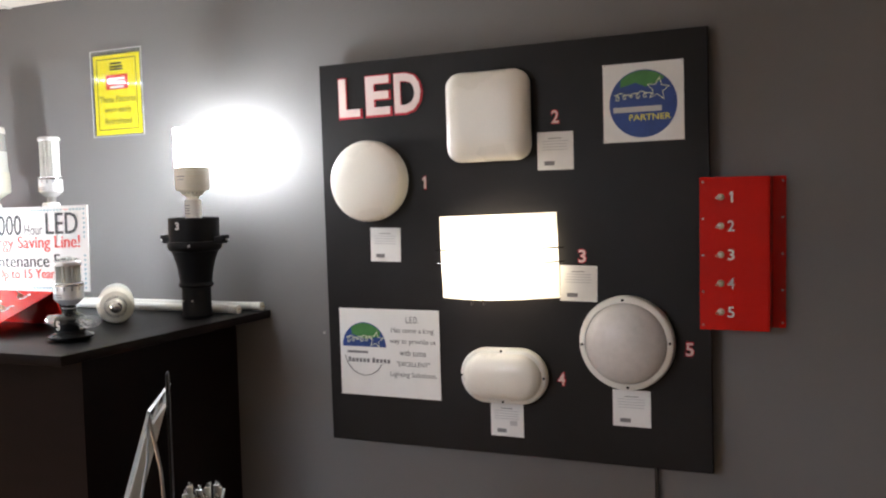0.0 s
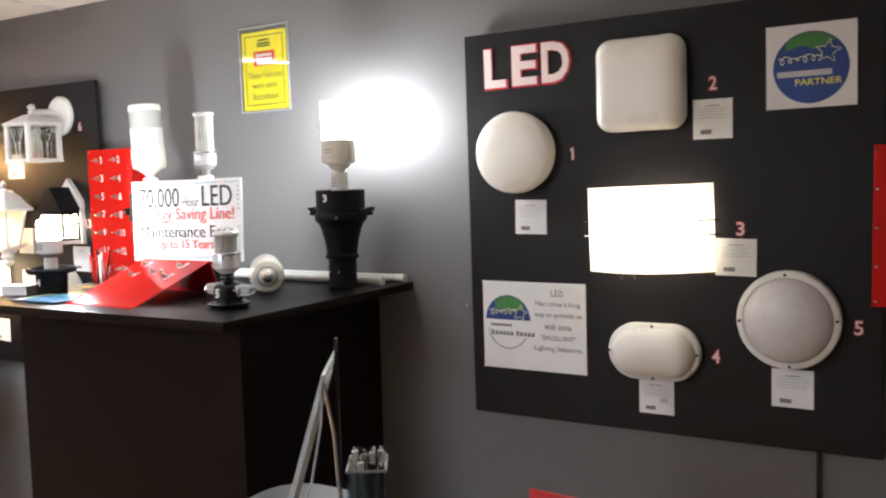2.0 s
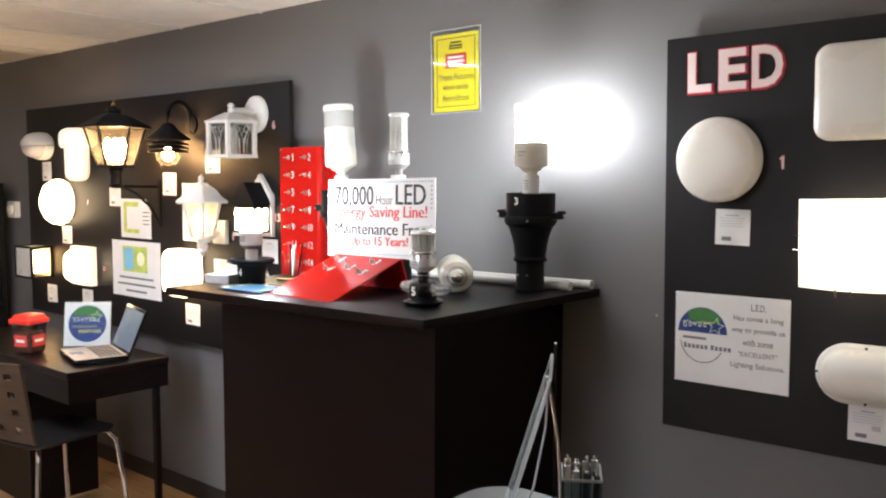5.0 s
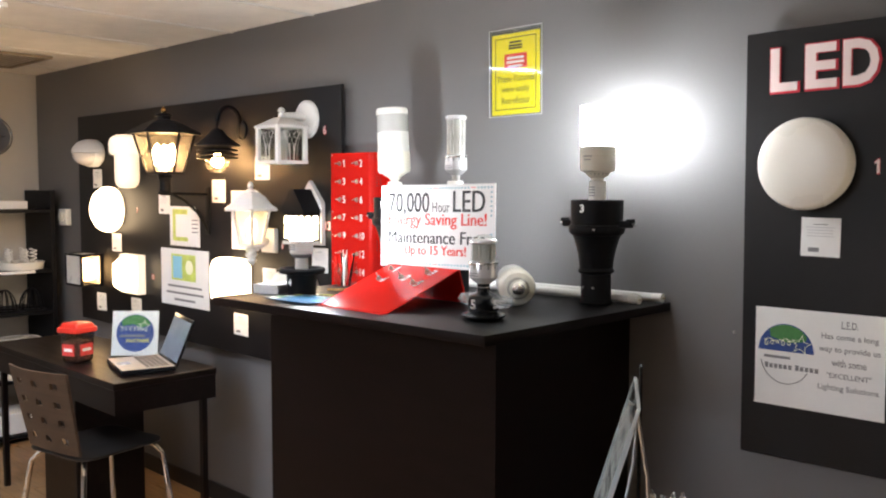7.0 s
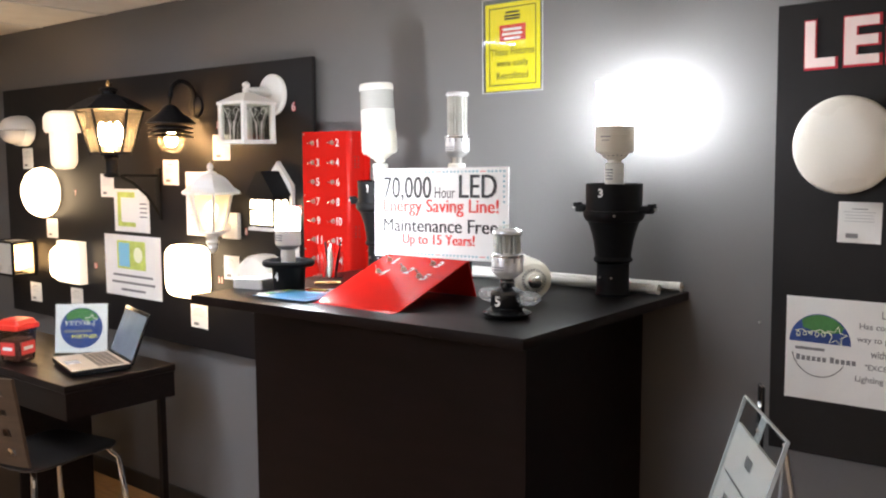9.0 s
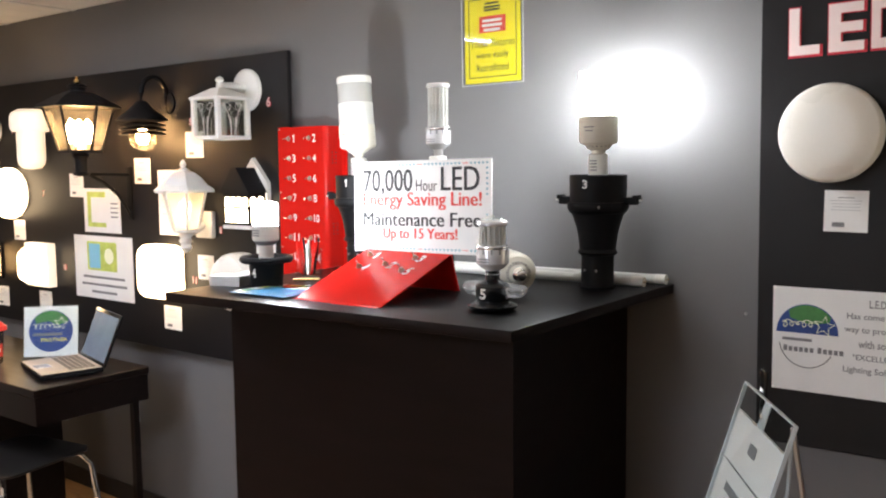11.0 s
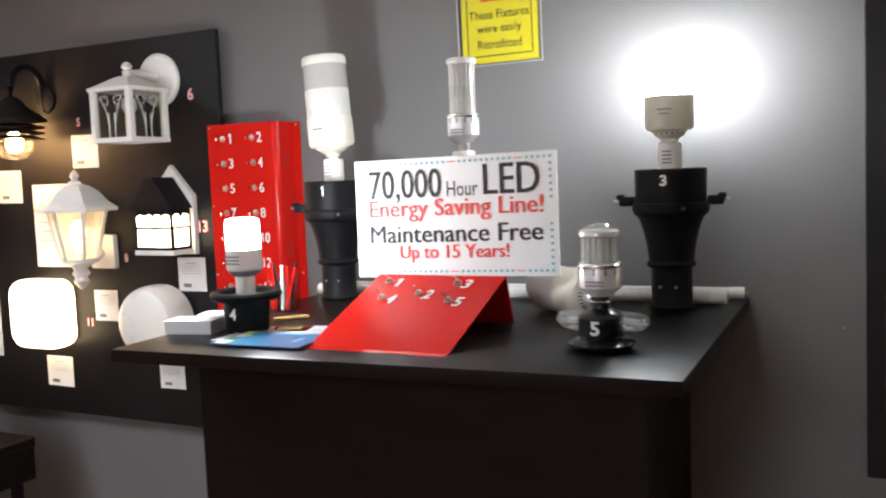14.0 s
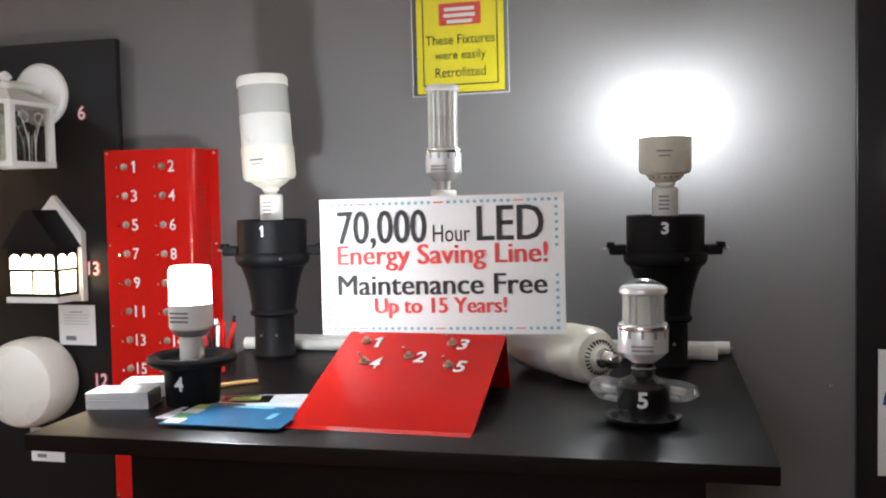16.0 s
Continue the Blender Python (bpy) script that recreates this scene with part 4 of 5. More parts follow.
page = thing("printed_page", pose(-3.4, FACE - 0.001, 1.409), "plain white printed page behind the coach lantern", "page")
part("paper", box(-0.108, 0.108, -0.0012, 0, -0.136, 0.136), PAPER, page, smooth=False)
for i in range(6):
    bar("print_line", -0.08, 0.06 - 0.01 * (i % 3), 0.1 - 0.03 * i, 0.104 - 0.03 * i, -0.0012, PALE_INK, page, 0.0004)

poster = thing("lighting_poster", pose(-3.945, FACE - 0.001, 1.103), "white poster with a blue and lime picture and grey lines", "poster")
part("paper", box(-0.232, 0.232, -0.0012, 0, -0.145, 0.145), PAPER, poster, smooth=False)
bar("picture", -0.125, 0.11, -0.015, 0.118, -0.0012, LIME, poster, 0.0005)
bar("picture_panel", -0.11, -0.02, -0.005, 0.108, -0.0018, SKYBLUE, poster, 0.0005)
part("picture_bulb", plate(disc_pts(0.036, 0, 360, 28, 0.05, 0.055), 0.0006, -0.0018), CREAM_INK, poster)
for i, wd in enumerate((0.33, 0.36, 0.2)):
    bar("print_line", -wd / 2, wd / 2, -0.052 - 0.034 * i, -0.041 - 0.034 * i, -0.0012, GREY_INK, poster, 0.0004)
poster = thing("guide_page", pose(-3.935, FACE - 0.001, 1.364), "white page with a lime square and one cut corner", "page")
part("paper", plate([(-0.144, -0.1), (0.144, -0.1), (0.144, 0.06), (0.1, 0.1), (-0.144, 0.1)], 0.0012), PAPER, poster, smooth=False)
bar("picture", -0.115, 0.03, -0.075, 0.085, -0.0012, LIME, poster, 0.0005)
bar("picture_panel", -0.085, 0.06, -0.055, 0.06, -0.0018, PAPER, poster, 0.0005)
for i in range(4):
    bar("print_line", 0.07, 0.125, 0.03 - 0.02 * i, 0.036 - 0.02 * i, -0.0012, GREY_INK, poster, 0.0004)

# ---------------------------------------------------------------- counter
counter = thing("display_counter", pose(0, 0, 0), "tall dark espresso laminate display counter", "counter")
plan = [(-2.245, 1.785), (-1.332, 1.805), (-1.385, WALL - 0.002), (-2.245, WALL - 0.002)]
part("body", loops([[(x, y, z) for x, y in plan] for z in (0.0, 1.196)]), COUNTER, counter, smooth=False)
plan = [(-2.31, 1.617), (-1.249, 1.667), (-1.248, WALL - 0.002), (-2.335, WALL - 0.002)]
slab = loops([[(x, y, z) for x, y in plan] for z in (1.198, TOP)])
bmesh.ops.bevel(slab, geom=slab.edges[:], offset=0.0022, segments=2, profile=0.6, affect="EDGES")
top = part("top", slab, COUNTER_TOP, counter)
top.data.materials.append(COUNTER)
for f in top.data.polygons:
    f.material_index = 1 if abs(f.normal.z) < 0.3 else 0


def lamp_post(x, y, num, turn=0.0):
    """A black bell-shaped post-top holder with a lamp holder on it."""
    p = thing("lamp_post_holder", pose(x, y, TOP + 0.0005, 0, 0, turn), "black cast post-top holder numbered %s with a white lamp socket" % num, "lamp holder", "post holders")
    part("column", lathe([(0.046, 0), (0.047, 0.006), (0.0435, 0.012), (0.0432, 0.088), (0.05, 0.091), (0.053, 0.096), (0.05, 0.102), (0.0475, 0.105), (0.0495, 0.122), (0.053, 0.145), (0.0585, 0.168), (0.065, 0.188), (0.07, 0.2)], 40), BLACK, p)
    part("rim", lathe([(0.06, 0.196), (0.07, 0.199), (0.077, 0.204), (0.081, 0.213), (0.081, 0.224), (0.078, 0.229), (0.07, 0.23)], 40), BLACK, p)
    part("cup", lathe([(0.0745, 0.226), (0.0755, 0.298), (0.073, 0.301), (0.071, 0.297), (0.069, 0.26)], 40), BLACK, p)
    part("cup_floor", lathe([(0.0, 0.292), (0.0705, 0.292), (0.0705, 0.29), (0, 0.29)], 32, close=False), BLACK, p)
    for a in (5, 185):
        lug = part("lug", shift(join(box(0.076, 0.109, -0.014, 0.014, 0.222, 0.243, 0.005), box(0.098, 0.114, -0.014, 0.014, 0.236, 0.248, 0.003)), pose(0, 0, 0, 0, 0, a)), BLACK, p)
        part("bolt", shift(rod((0.112, 0, 0.234), (0.121, 0, 0.234), 0.0028, 8), pose(0, 0, 0, 0, 0, a)), STEEL, p)
    for a in (-62, 118):
        part("bolt", shift(rod((0.08, 0, 0.218), (0.087, 0, 0.218), 0.0035, 8), pose(0, 0, 0, 0, 0, a)), STEEL, p)
    for a in (-68, -112, 68, 112):
        part("bolt", shift(rod((0.042, 0, 0.05), (0.0465, 0, 0.05), 0.003, 8), pose(0, 0, 0, 0, 0, a)), STEEL, p)
    flute = mesh_of("flute", shift(box(-0.0014, 0.0014, -0.0006, 0.0012, 0, 0.06), pose(0, -0.0465, 0.118, 12, 0, 0)), BLACK, False)
    for a in range(0, 360, 20):
        part("flute", flute, BLACK, p, at=pose(0, 0, 0, 0, 0, a))
    part("socket", lathe([(0.025, 0.29), (0.025, 0.352), (0.022, 0.356), (0.02, 0.352), (0.02, 0.33)], 24), WHITE_PLASTIC, p, "white lamp socket")
    for i in range(4):
        bar("socket_print", -0.012, 0.008, 0.312 + 0.008 * i, 0.315 + 0.008 * i, -0.0252, GREY_INK, p, 0.0004)
    part("numeral", lettering(num, WHITE_INK, 0.006 if num == "1" else 0.014, 0.023, 0.0004, 0.03), WHITE_INK, p, "white numeral", at=pose(0.0, -0.0757, 0.277))
    return p


lamp_post(-2.226, 2.302, "1", 8)
lamp_post(-1.799, 2.157, "2", 0)
lamp_post(-1.388, 2.316, "3", 0)


def retrofit(x, y, z, r, h, lit, label, tilt=0.0, lit_from=0.45):
    """A stout cylindrical retrofit lamp: screw cap, vented collar, plastic housing, tube."""
    b = thing("retrofit_lamp", Matrix.Translation((x, y, z)) @ pose(0, 0, 0, 0, tilt, 0), label, "lamp", "retrofit lamps")
    part("cap", lathe([(0.013, -0.03), (0.013, 0.0), (0.018, 0.004), (0.02, 0.012)], 20), CREAM, b)
    part("collar", lathe([(0.02, 0.01), (0.03, 0.016), (r * 0.72, 0.024), (r * 0.72, 0.028)], 28), CREAM, b)
    for i in range(18):
        a = 2 * math.pi * i / 18
        part("vent", shift(box(-0.0016, 0.0016, -0.012, 0.002, -0.001, 0.002), pose(0, -0.024, 0.017, -20, 0, 0)), GREY_INK, b, at=pose(0, 0, 0, 0, 0, 20 * i))
    part("housing", lathe([(r * 0.7, 0.026), (r * 0.92, 0.028), (r, 0.036), (r, 0.026 + 0.07), (r * 0.985, 0.1)], 36), CREAM, b)
    bar("print_line", -0.016, 0.014, 0.069, 0.0715, -r - 0.0003, GREY_INK if lit else INK, b, 0.0003)
    bar("print_line", -0.012, 0.01, 0.06, 0.062, -r - 0.0003, GREY_INK, b, 0.0003)
    if lit:
        part("tube", lathe([(r * 0.95, 0.1), (r * 0.95, h - 0.012)], 36, close=False), LIT_COOL, b, "brilliantly glowing tube")
        # the plastic cap's glow is painted in, standing for the tube's glare
        part("end_cap", lathe([(r * 0.98, h - 0.013), (r, h - 0.01), (r, h - 0.003), (r * 0.95, h), (0, h + 0.001)], 36), GLARE_CAP, b)
    else:
        part("tube", lathe([(r * 0.96, 0.1), (r * 0.955, 0.168), (r * 0.94, 0.17)], 36), FROST, b, "frosted tube")
        part("clear_tube", lathe([(r * 0.95, 0.17), (r * 0.94, h - 0.03), (r * 0.93, h - 0.022)], 36), mat("grey_frosted_tube", (0.44, 0.44, 0.42), 0.25, var=0.06), b, "grey translucent upper tube")
        part("end_cap", lathe([(r * 0.96, h - 0.024), (r * 0.96, h - 0.008), (r * 0.9, h - 0.002), (r * 0.5, h), (0, h)], 36), WHITE_PLASTIC, b)
    return b


retrofit(-2.226, 2.302, TOP + 0.36, 0.0575, 0.255, False, "unlit tall frosted retrofit lamp leaning in its socket", -3.5)
retrofit(-1.388, 2.316, TOP + 0.355, 0.051, 0.215, True, "brilliantly lit white retrofit lamp in a post holder")


def finned(x, y, z, r, h, label, material=SILVER, z_base=0.05, covered=True):
    """A clear finned LED lamp on a silver vented base."""
    b = thing("finned_led_lamp", pose(x, y, z), label, "lamp", "finned lamps")
    part("cap", lathe([(0.013, -0.03), (0.013, 0.004), (0.02, 0.008)], 20), STEEL, b)
    part("housing", lathe([(0.018, 0.004), (r * 0.78, 0.012), (r, 0.02), (r, z_base), (r * 0.95, z_base + 0.004)], 32), material, b)
    for i in range(12):
        part("vent", box(-0.0022, 0.0022, -r - 0.0006, -r + 0.001, z_base - 0.016, z_base - 0.004), GREY_INK, b, at=pose(0, 0, 0, 0, 0, 30 * i))
    for k in range(2):
        bar("print_line", -0.016, 0.016, 0.024 + 0.006 * k, 0.027 + 0.006 * k, -r - 0.0003, GREY_INK, b, 0.0003)
    part("core", lathe([(r * 0.66, z_base), (r * 0.66, h - 0.006), (r * 0.3, h - 0.003)], 16), FROST, b)
    for i in range(16):
        part("fin", box(-0.0011, 0.0011, -r * 0.82, -r * 0.6, z_base + 0.002, h - 0.008), FROST, b, at=pose(0, 0, 0, 0, 0, 22.5 * i), smooth=False)
    part("collar", lathe([(r * 1.01, z_base - 0.005), (r * 1.03, z_base - 0.002), (r * 1.01, z_base + 0.001), (r * 0.9, z_base + 0.003)], 32), CHROME, b)
    if covered:
        part("cover", lathe([(r * 0.9, z_base), (r * 0.88, h - 0.012)], 32, close=False), ACRYL, b, "clear ribbed cover")
        part("end_dome", lathe([(r * 0.84, h - 0.004), (r * 0.74, h + 0.003), (r * 0.5, h + 0.009), (r * 0.22, h + 0.012), (0, h + 0.0125)], 32), GLASS, b, "clear domed end")
    part("end_ring", lathe([(r * 0.88, h - 0.011), (r * 0.95, h - 0.008), (r * 0.93, h - 0.002), (r * 0.84, h + 0.001), (r * 0.58, h)], 32), SILVER, b)
    return b


finned(-1.799, 2.16, TOP + 0.37, 0.0345, 0.184, "unlit clear finned LED lamp above the sign", SILVER, 0.062, False)

# number 5: small lamp on a black holder with a clear reflector ring
h5 = thing("lamp_holder", pose(-1.42, 1.858, TOP + 0.0005), "black lamp holder numbered 5 with a clear reflector ring", "lamp holder")
part("foot", lathe([(0.03, 0), (0.048, 0.002), (0.056, 0.008), (0.057, 0.012), (0.048, 0.016), (0.036, 0.019)], 40), BLACK_GLOSS, h5)
part("body", lathe([(0.035, 0.017), (0.039, 0.026), (0.039, 0.056), (0.034, 0.063), (0.024, 0.067), (0.017, 0.071), (0.016, 0.09), (0.013, 0.092)], 32), BLACK_GLOSS, h5)
part("neck_ring", lathe([(0.0165, 0.08), (0.019, 0.082), (0.0165, 0.084)], 24, close=False), CHROME, h5)
SMOKY = clear("smoky_acrylic", (0.88, 0.89, 0.9), 0.06, 1.6, 0.16)
for a in (168, 14):
    at = pose(0.052 * math.cos(radians(a)), 0.052 * math.sin(radians(a)), 0.047, 0, -8 if a > 90 else 8, a)
    part("side_lens", shift(lathe([(0, -0.015), (0.02, -0.012), (0.03, 0), (0.026, 0.01), (0, 0.015)], 24, 1.25), Matrix()), SMOKY, h5, "clear side lens", at=at)
    part("lens_chip", shift(lathe([(0, -0.004), (0.012, -0.003), (0.012, 0.003), (0, 0.005)], 14), Matrix()), SILVER, h5, at=at)
    part("bracket", box(-0.03, 0.004, -0.01, 0.01, -0.016, -0.012), STEEL, h5, at=at, smooth=False)
part("numeral", lettering("5", WHITE_INK, 0.015, 0.024, 0.0004, 0.03), WHITE_INK, h5, "white numeral", at=pose(0.0, -0.0397, 0.041))
part("numeral", lettering("5", WHITE_INK, 0.015, 0.024, 0.0004, 0.03), WHITE_INK, h5, "white numeral", at=pose(0.0397, 0.0, 0.041, 0, 0, 90))
finned(-1.42, 1.858, TOP + 0.088, 0.0368, 0.116, "small clear finned LED lamp with a silver base", SILVER, 0.058)

# number 4: lit lamp on a black flanged holder
h4 = thing("lamp_holder", pose(-2.162, 1.845, TOP + 0.0005), "black flanged lamp holder numbered 4", "lamp holder")
part("body", lathe([(0.043, 0), (0.044, 0.004), (0.048, 0.07), (0.05, 0.074)], 36), BLACK, h4)
part("flange", lathe([(0.05, 0.066), (0.068, 0.068), (0.073, 0.073), (0.074, 0.079), (0.071, 0.084), (0.066, 0.086), (0.056, 0.083), (0.05, 0.074), (0, 0.073)], 40), BLACK, h4)
part("socket", lathe([(0.02, 0.075), (0.02, 0.118), (0.017, 0.12)], 24), WHITE_PLASTIC, h4, "white lamp socket")
part("numeral", lettering("4", WHITE_INK, 0.016, 0.024, 0.0004, 0.03), WHITE_INK, h4, "white numeral", at=pose(0.002, -0.0475, 0.042))
b4 = thing("led_lamp", pose(-2.162, 1.845, TOP + 0.112), "brightly lit small LED lamp with a white base", "lamp")
part("cap", lathe([(0.012, -0.03), (0.013, 0.004), (0.022, 0.01)], 20), STEEL, b4)
part("base_cone", lathe([(0.018, 0.003), (0.026, 0.006), (0.032, 0.013), (0.0335, 0.018)], 32), GREY_INK, b4, "dark grey heat sink")
part("housing", lathe([(0.0335, 0.016), (0.0362, 0.02), (0.0362, 0.058), (0.0345, 0.06)], 32), WHITE_PLASTIC, b4)
for k in range(3):
    bar("print_line", -0.018, 0.016, 0.03 + 0.007 * k, 0.033 + 0.007 * k, -0.0365, GREY_INK, b4, 0.0003)
part("tube", lathe([(0.034, 0.06), (0.034, 0.114), (0.031, 0.12), (0.02, 0.122), (0, 0.1225)], 32), LIT_SMALL, b4, "glowing tube")

# red wedge with the toggles, and the sign standing on it
wedge = thing("switch_wedge", pose(0, 0, 0), "glossy red acrylic wedge with five numbered toggles", "switch box")
prof = [(1.722, 0.0005), (1.742, 0.0015), (2.018, 0.101), (2.024, 0.101), (2.058, 0.0005)]
prof_in = [(2.056, 0.0005), (2.02, 0.096), (2.014, 0.096), (1.744, 0.0005)]
part("sheet", loops([[(x, y, TOP + z) for y, z in prof + prof_in] for x in (-1.942, -1.656)]), RED_ACRYL, wedge, smooth=False)
ang = math.degrees(math.atan2(0.0995, 0.276))
for num, u, v in (("1", -0.1, 0.87), ("3", 0.055, 0.87), ("2", -0.01, 0.71), ("4", -0.082, 0.63), ("5", 0.065, 0.62)):
    m = Matrix.Translation((-1.799 + u, 1.742 + 0.276 * v, TOP + 0.0025 + 0.0995 * v)) @ pose(0, 0, 0, ang - 90, 0, 0)
    toggle(wedge, m, 12)
    part("numeral", lettering(num, WHITE_INK, 0.012 if num == "1" else 0.019, 0.036, 0.0006, 0.02, 0.1), WHITE_INK, wedge, "white slanted numeral", at=m @ pose(0.02, 0, 0))

sign = thing("sign_board", pose(-1.781, 2.05, 1.443, -2, -0.9, 3.5), "white printed sign about long-life LED lamps on the red wedge", "sign")
SW, SH = 0.446, 0.249
part("panel", box(-SW / 2, SW / 2, 0, 0.004, -SH / 2, SH / 2), PAPER, sign, smooth=False)
part("foot", box(-0.06, 0.06, 0.002, 0.008, -SH / 2 - 0.012, -SH / 2 + 0.004), ACRYL, sign, smooth=False)


def sign_line(items, z):
    for body, x0, x1, h, m, dz in items:
        part("text_line", lettering(body, m, x1 - x0, h, 0.0008, 0, 0, 0.0 if body == "Hour" else 0.0013), m, sign, at=pose((x0 + x1) / 2, 0, z + dz))


k = SW / 434.0
X = lambda px: (px - 782) * k
Z = lambda py: (469 - py) * k
sign_line([("70,000", X(598), X(759), 68 * k, INK, Z(404)), ("Hour", X(771), X(837), 30 * k, INK, Z(413)), ("LED", X(850), X(964), 60 * k, INK, Z(397))], 0)
sign_line([("Energy Saving Line!", X(597), X(970), 46 * k, RED_INK, Z(454))], 0)
sign_line([("Maintenance Free", X(597), X(968), 36 * k, INK, Z(502))], 0)
sign_line([("Up to 15 Years!", X(664), X(898), 36 * k, RED_INK, Z(543))], 0)
dot = mesh_of("border_dot", box(-0.0028, 0.0028, -0.0007, 0, -0.0026, 0.0026), TEAL_INK, False)
dash = mesh_of("border_dash", box(-0.009, 0.009, -0.0007, 0, -0.0009, 0.0009), RED_INK, False)
bx, bz = SW / 2 - 0.013, SH / 2 - 0.011
for i in range(36):
    x = -bx + 2 * bx * i / 35
    for z in (-bz, bz):
        if i % 12 in (5, 6):
            if i % 12 == 5:
                part("border_dash", dash, RED_INK, sign, at=pose(x + 0.006, 0, z))
            continue
        part("border_dot", dot, TEAL_INK, sign, at=pose(x, 0, z))
for i in range(1, 17):
    z = -bz + 2 * bz * i / 17
    for x in (-bx, bx):
        if 7 < i < 11:
            continue
        part("border_dot", dot, TEAL_INK, sign, at=pose(x, 0, z))

# lamp lying on its side
lying = thing("retrofit_lamp", Matrix.Translation((-1.512, 2.11, TOP + 0.0525)) @ pose(0, 0, 0, 90, 0, 44), "large cream retrofit lamp lying on its side", "lamp", "retrofit lamps")
part("cap", lathe([(0.008, 0.062), (0.012, 0.06), (0.0135, 0.056), (0.0135, 0.03), (0.018, 0.026)], 24), CHROME, lying, "chrome screw cap")
for i in range(4):
    part("thread", lathe([(0.0132, 0.034 + 0.005 * i), (0.0148, 0.0365 + 0.005 * i), (0.0132, 0.039 + 0.005 * i)], 24, close=False), CHROME, lying)
part("collar", lathe([(0.018, 0.026), (0.02, 0.022), (0.032, 0.013), (0.044, 0.008), (0.049, 0.0)], 40), CREAM, lying)
for i in range(26):
    part("vent", box(-0.0011, 0.0011, 0.0205, 0.032, 0.0125, 0.0185), INK, lying, at=pose(0, 0, 0, 0, 0, 360 / 26 * i))
part("housing", lathe([(0.046, 0.0), (0.051, -0.006), (0.052, -0.012), (0.052, -0.075), (0.05, -0.08)], 40), CREAM, lying)
part("tube", lathe([(0.049, -0.08), (0.049, -0.2), (0.045, -0.214), (0.03, -0.22), (0, -0.222)], 36), FROST, lying)

# fluorescent tubes along the wall
for y0, y1, xa, xb in ((2.368, 2.385, -2.33, -1.285), (2.43, 2.465, -2.3, -1.256)):
    tb = thing("led_tube", pose(0, 0, TOP + 0.0145), "white glass tube lamp lying along the wall", "tube lamp", "tube lamps")
    a, b = Vector((xa, y0, 0)), Vector((xb, y1, 0))
    d = (b - a).normalized()
    part("glass", rod(a + d * 0.03, b - d * 0.03, 0.0128, 18), FROST, tb)
    for e, s in ((a, 1), (b, -1)):
        part("end_cap", rod(e, e + d * 0.032 * s, 0.0138, 18), WHITE_PLASTIC, tb)
        for q in (-0.006, 0.006):
            part("pin", rod(e + Vector((0, q, 0)), e + Vector((0, q, 0)) - d * 0.007 * s, 0.0012, 6), BRASS, tb)

# business cards, leaflets, pens
for cx, cyy, rz, hh in ((-2.272, 1.81, 12, 0.028), (-2.272, 1.905, 18, 0.026)):
    st = thing("card_stack", pose(cx, cyy, TOP, 0, 0, rz), "small stack of white cards on the counter", "cards", "card stacks")
    n = 9
    for i in range(n):
        part("card", box(-0.052, 0.052, -0.031, 0.031, hh * i / n + 0.0004, hh * (i + 1) / n - 0.0002), PAPER, st, at=pose(random.uniform(-0.001, 0.001), random.uniform(-0.001, 0.001), 0, 0, 0, random.uniform(-1, 1)), smooth=False)
LEAFLET_BLUE = mat("blue_leaflet", (0.02, 0.13, 0.27), 0.3, var=0.3, scale=12)
LEAFLET_PALE = mat("pale_leaflet", (0.6, 0.64, 0.66), 0.3, var=0.25, scale=25)
for i, (cx, cyy, rz, m, w, h) in enumerate(((-2.03, 1.872, -74, LEAFLET_PALE, 0.11, 0.2), (-2.058, 1.782, -94, LEAFLET_PALE, 0.12, 0.2), (-2.036, 1.757, -88, LEAFLET_BLUE, 0.13, 0.195))):
    lf = thing("leaflet", pose(cx, cyy, TOP + 0.0006 + 0.0022 * i, 0, 0, rz), "glossy printed leaflet lying on the counter", "leaflet", "leaflets")
    part("sheet", box(-w / 2, w / 2, -h / 2, h / 2, 0, 0.0016), m, lf, smooth=False)
    if m is LEAFLET_BLUE:
        for q, tint in enumerate((LIME, PAPER, GREEN, CREAM_INK)):
            x0 = -w / 2 + 0.004 + 0.03 * q
            part("photo", box(x0, x0 + 0.028, -h / 2 + 0.003, -h / 2 + 0.024 + 0.006 * (q % 2), 0.0016, 0.0019), tint, lf, smooth=False)
        part("printed_line", box(w / 2 - 0.085, w / 2 - 0.05, h / 2 - 0.045, h / 2 - 0.034, 0.0016, 0.0019), SKYBLUE, lf, smooth=False)
        part("printed_line", box(-w / 2 + 0.004, -w / 2 + 0.016, -0.03, 0.04, 0.0016, 0.0019), SKYBLUE, lf, smooth=False)
    else:
        part("photo", box(-w / 2 + 0.006, w / 2 - 0.05, -h / 2 + 0.012, -h / 2 + 0.095, 0.0016, 0.0019), BLACK_GLOSS, lf, "dark printed photo", smooth=False)
        part("photo_highlight", box(-w / 2 + 0.014, w / 2 - 0.07, -h / 2 + 0.025, -h / 2 + 0.075, 0.0019, 0.0022), LIME, lf, smooth=False)
        for q in range(4):
            part("printed_line", box(-w / 2 + 0.012 + 0.014 * q, -w / 2 + 0.015 + 0.014 * q, -h / 2 + 0.105, h / 2 - 0.02, 0.0016, 0.0019), PALE_INK, lf, smooth=False)

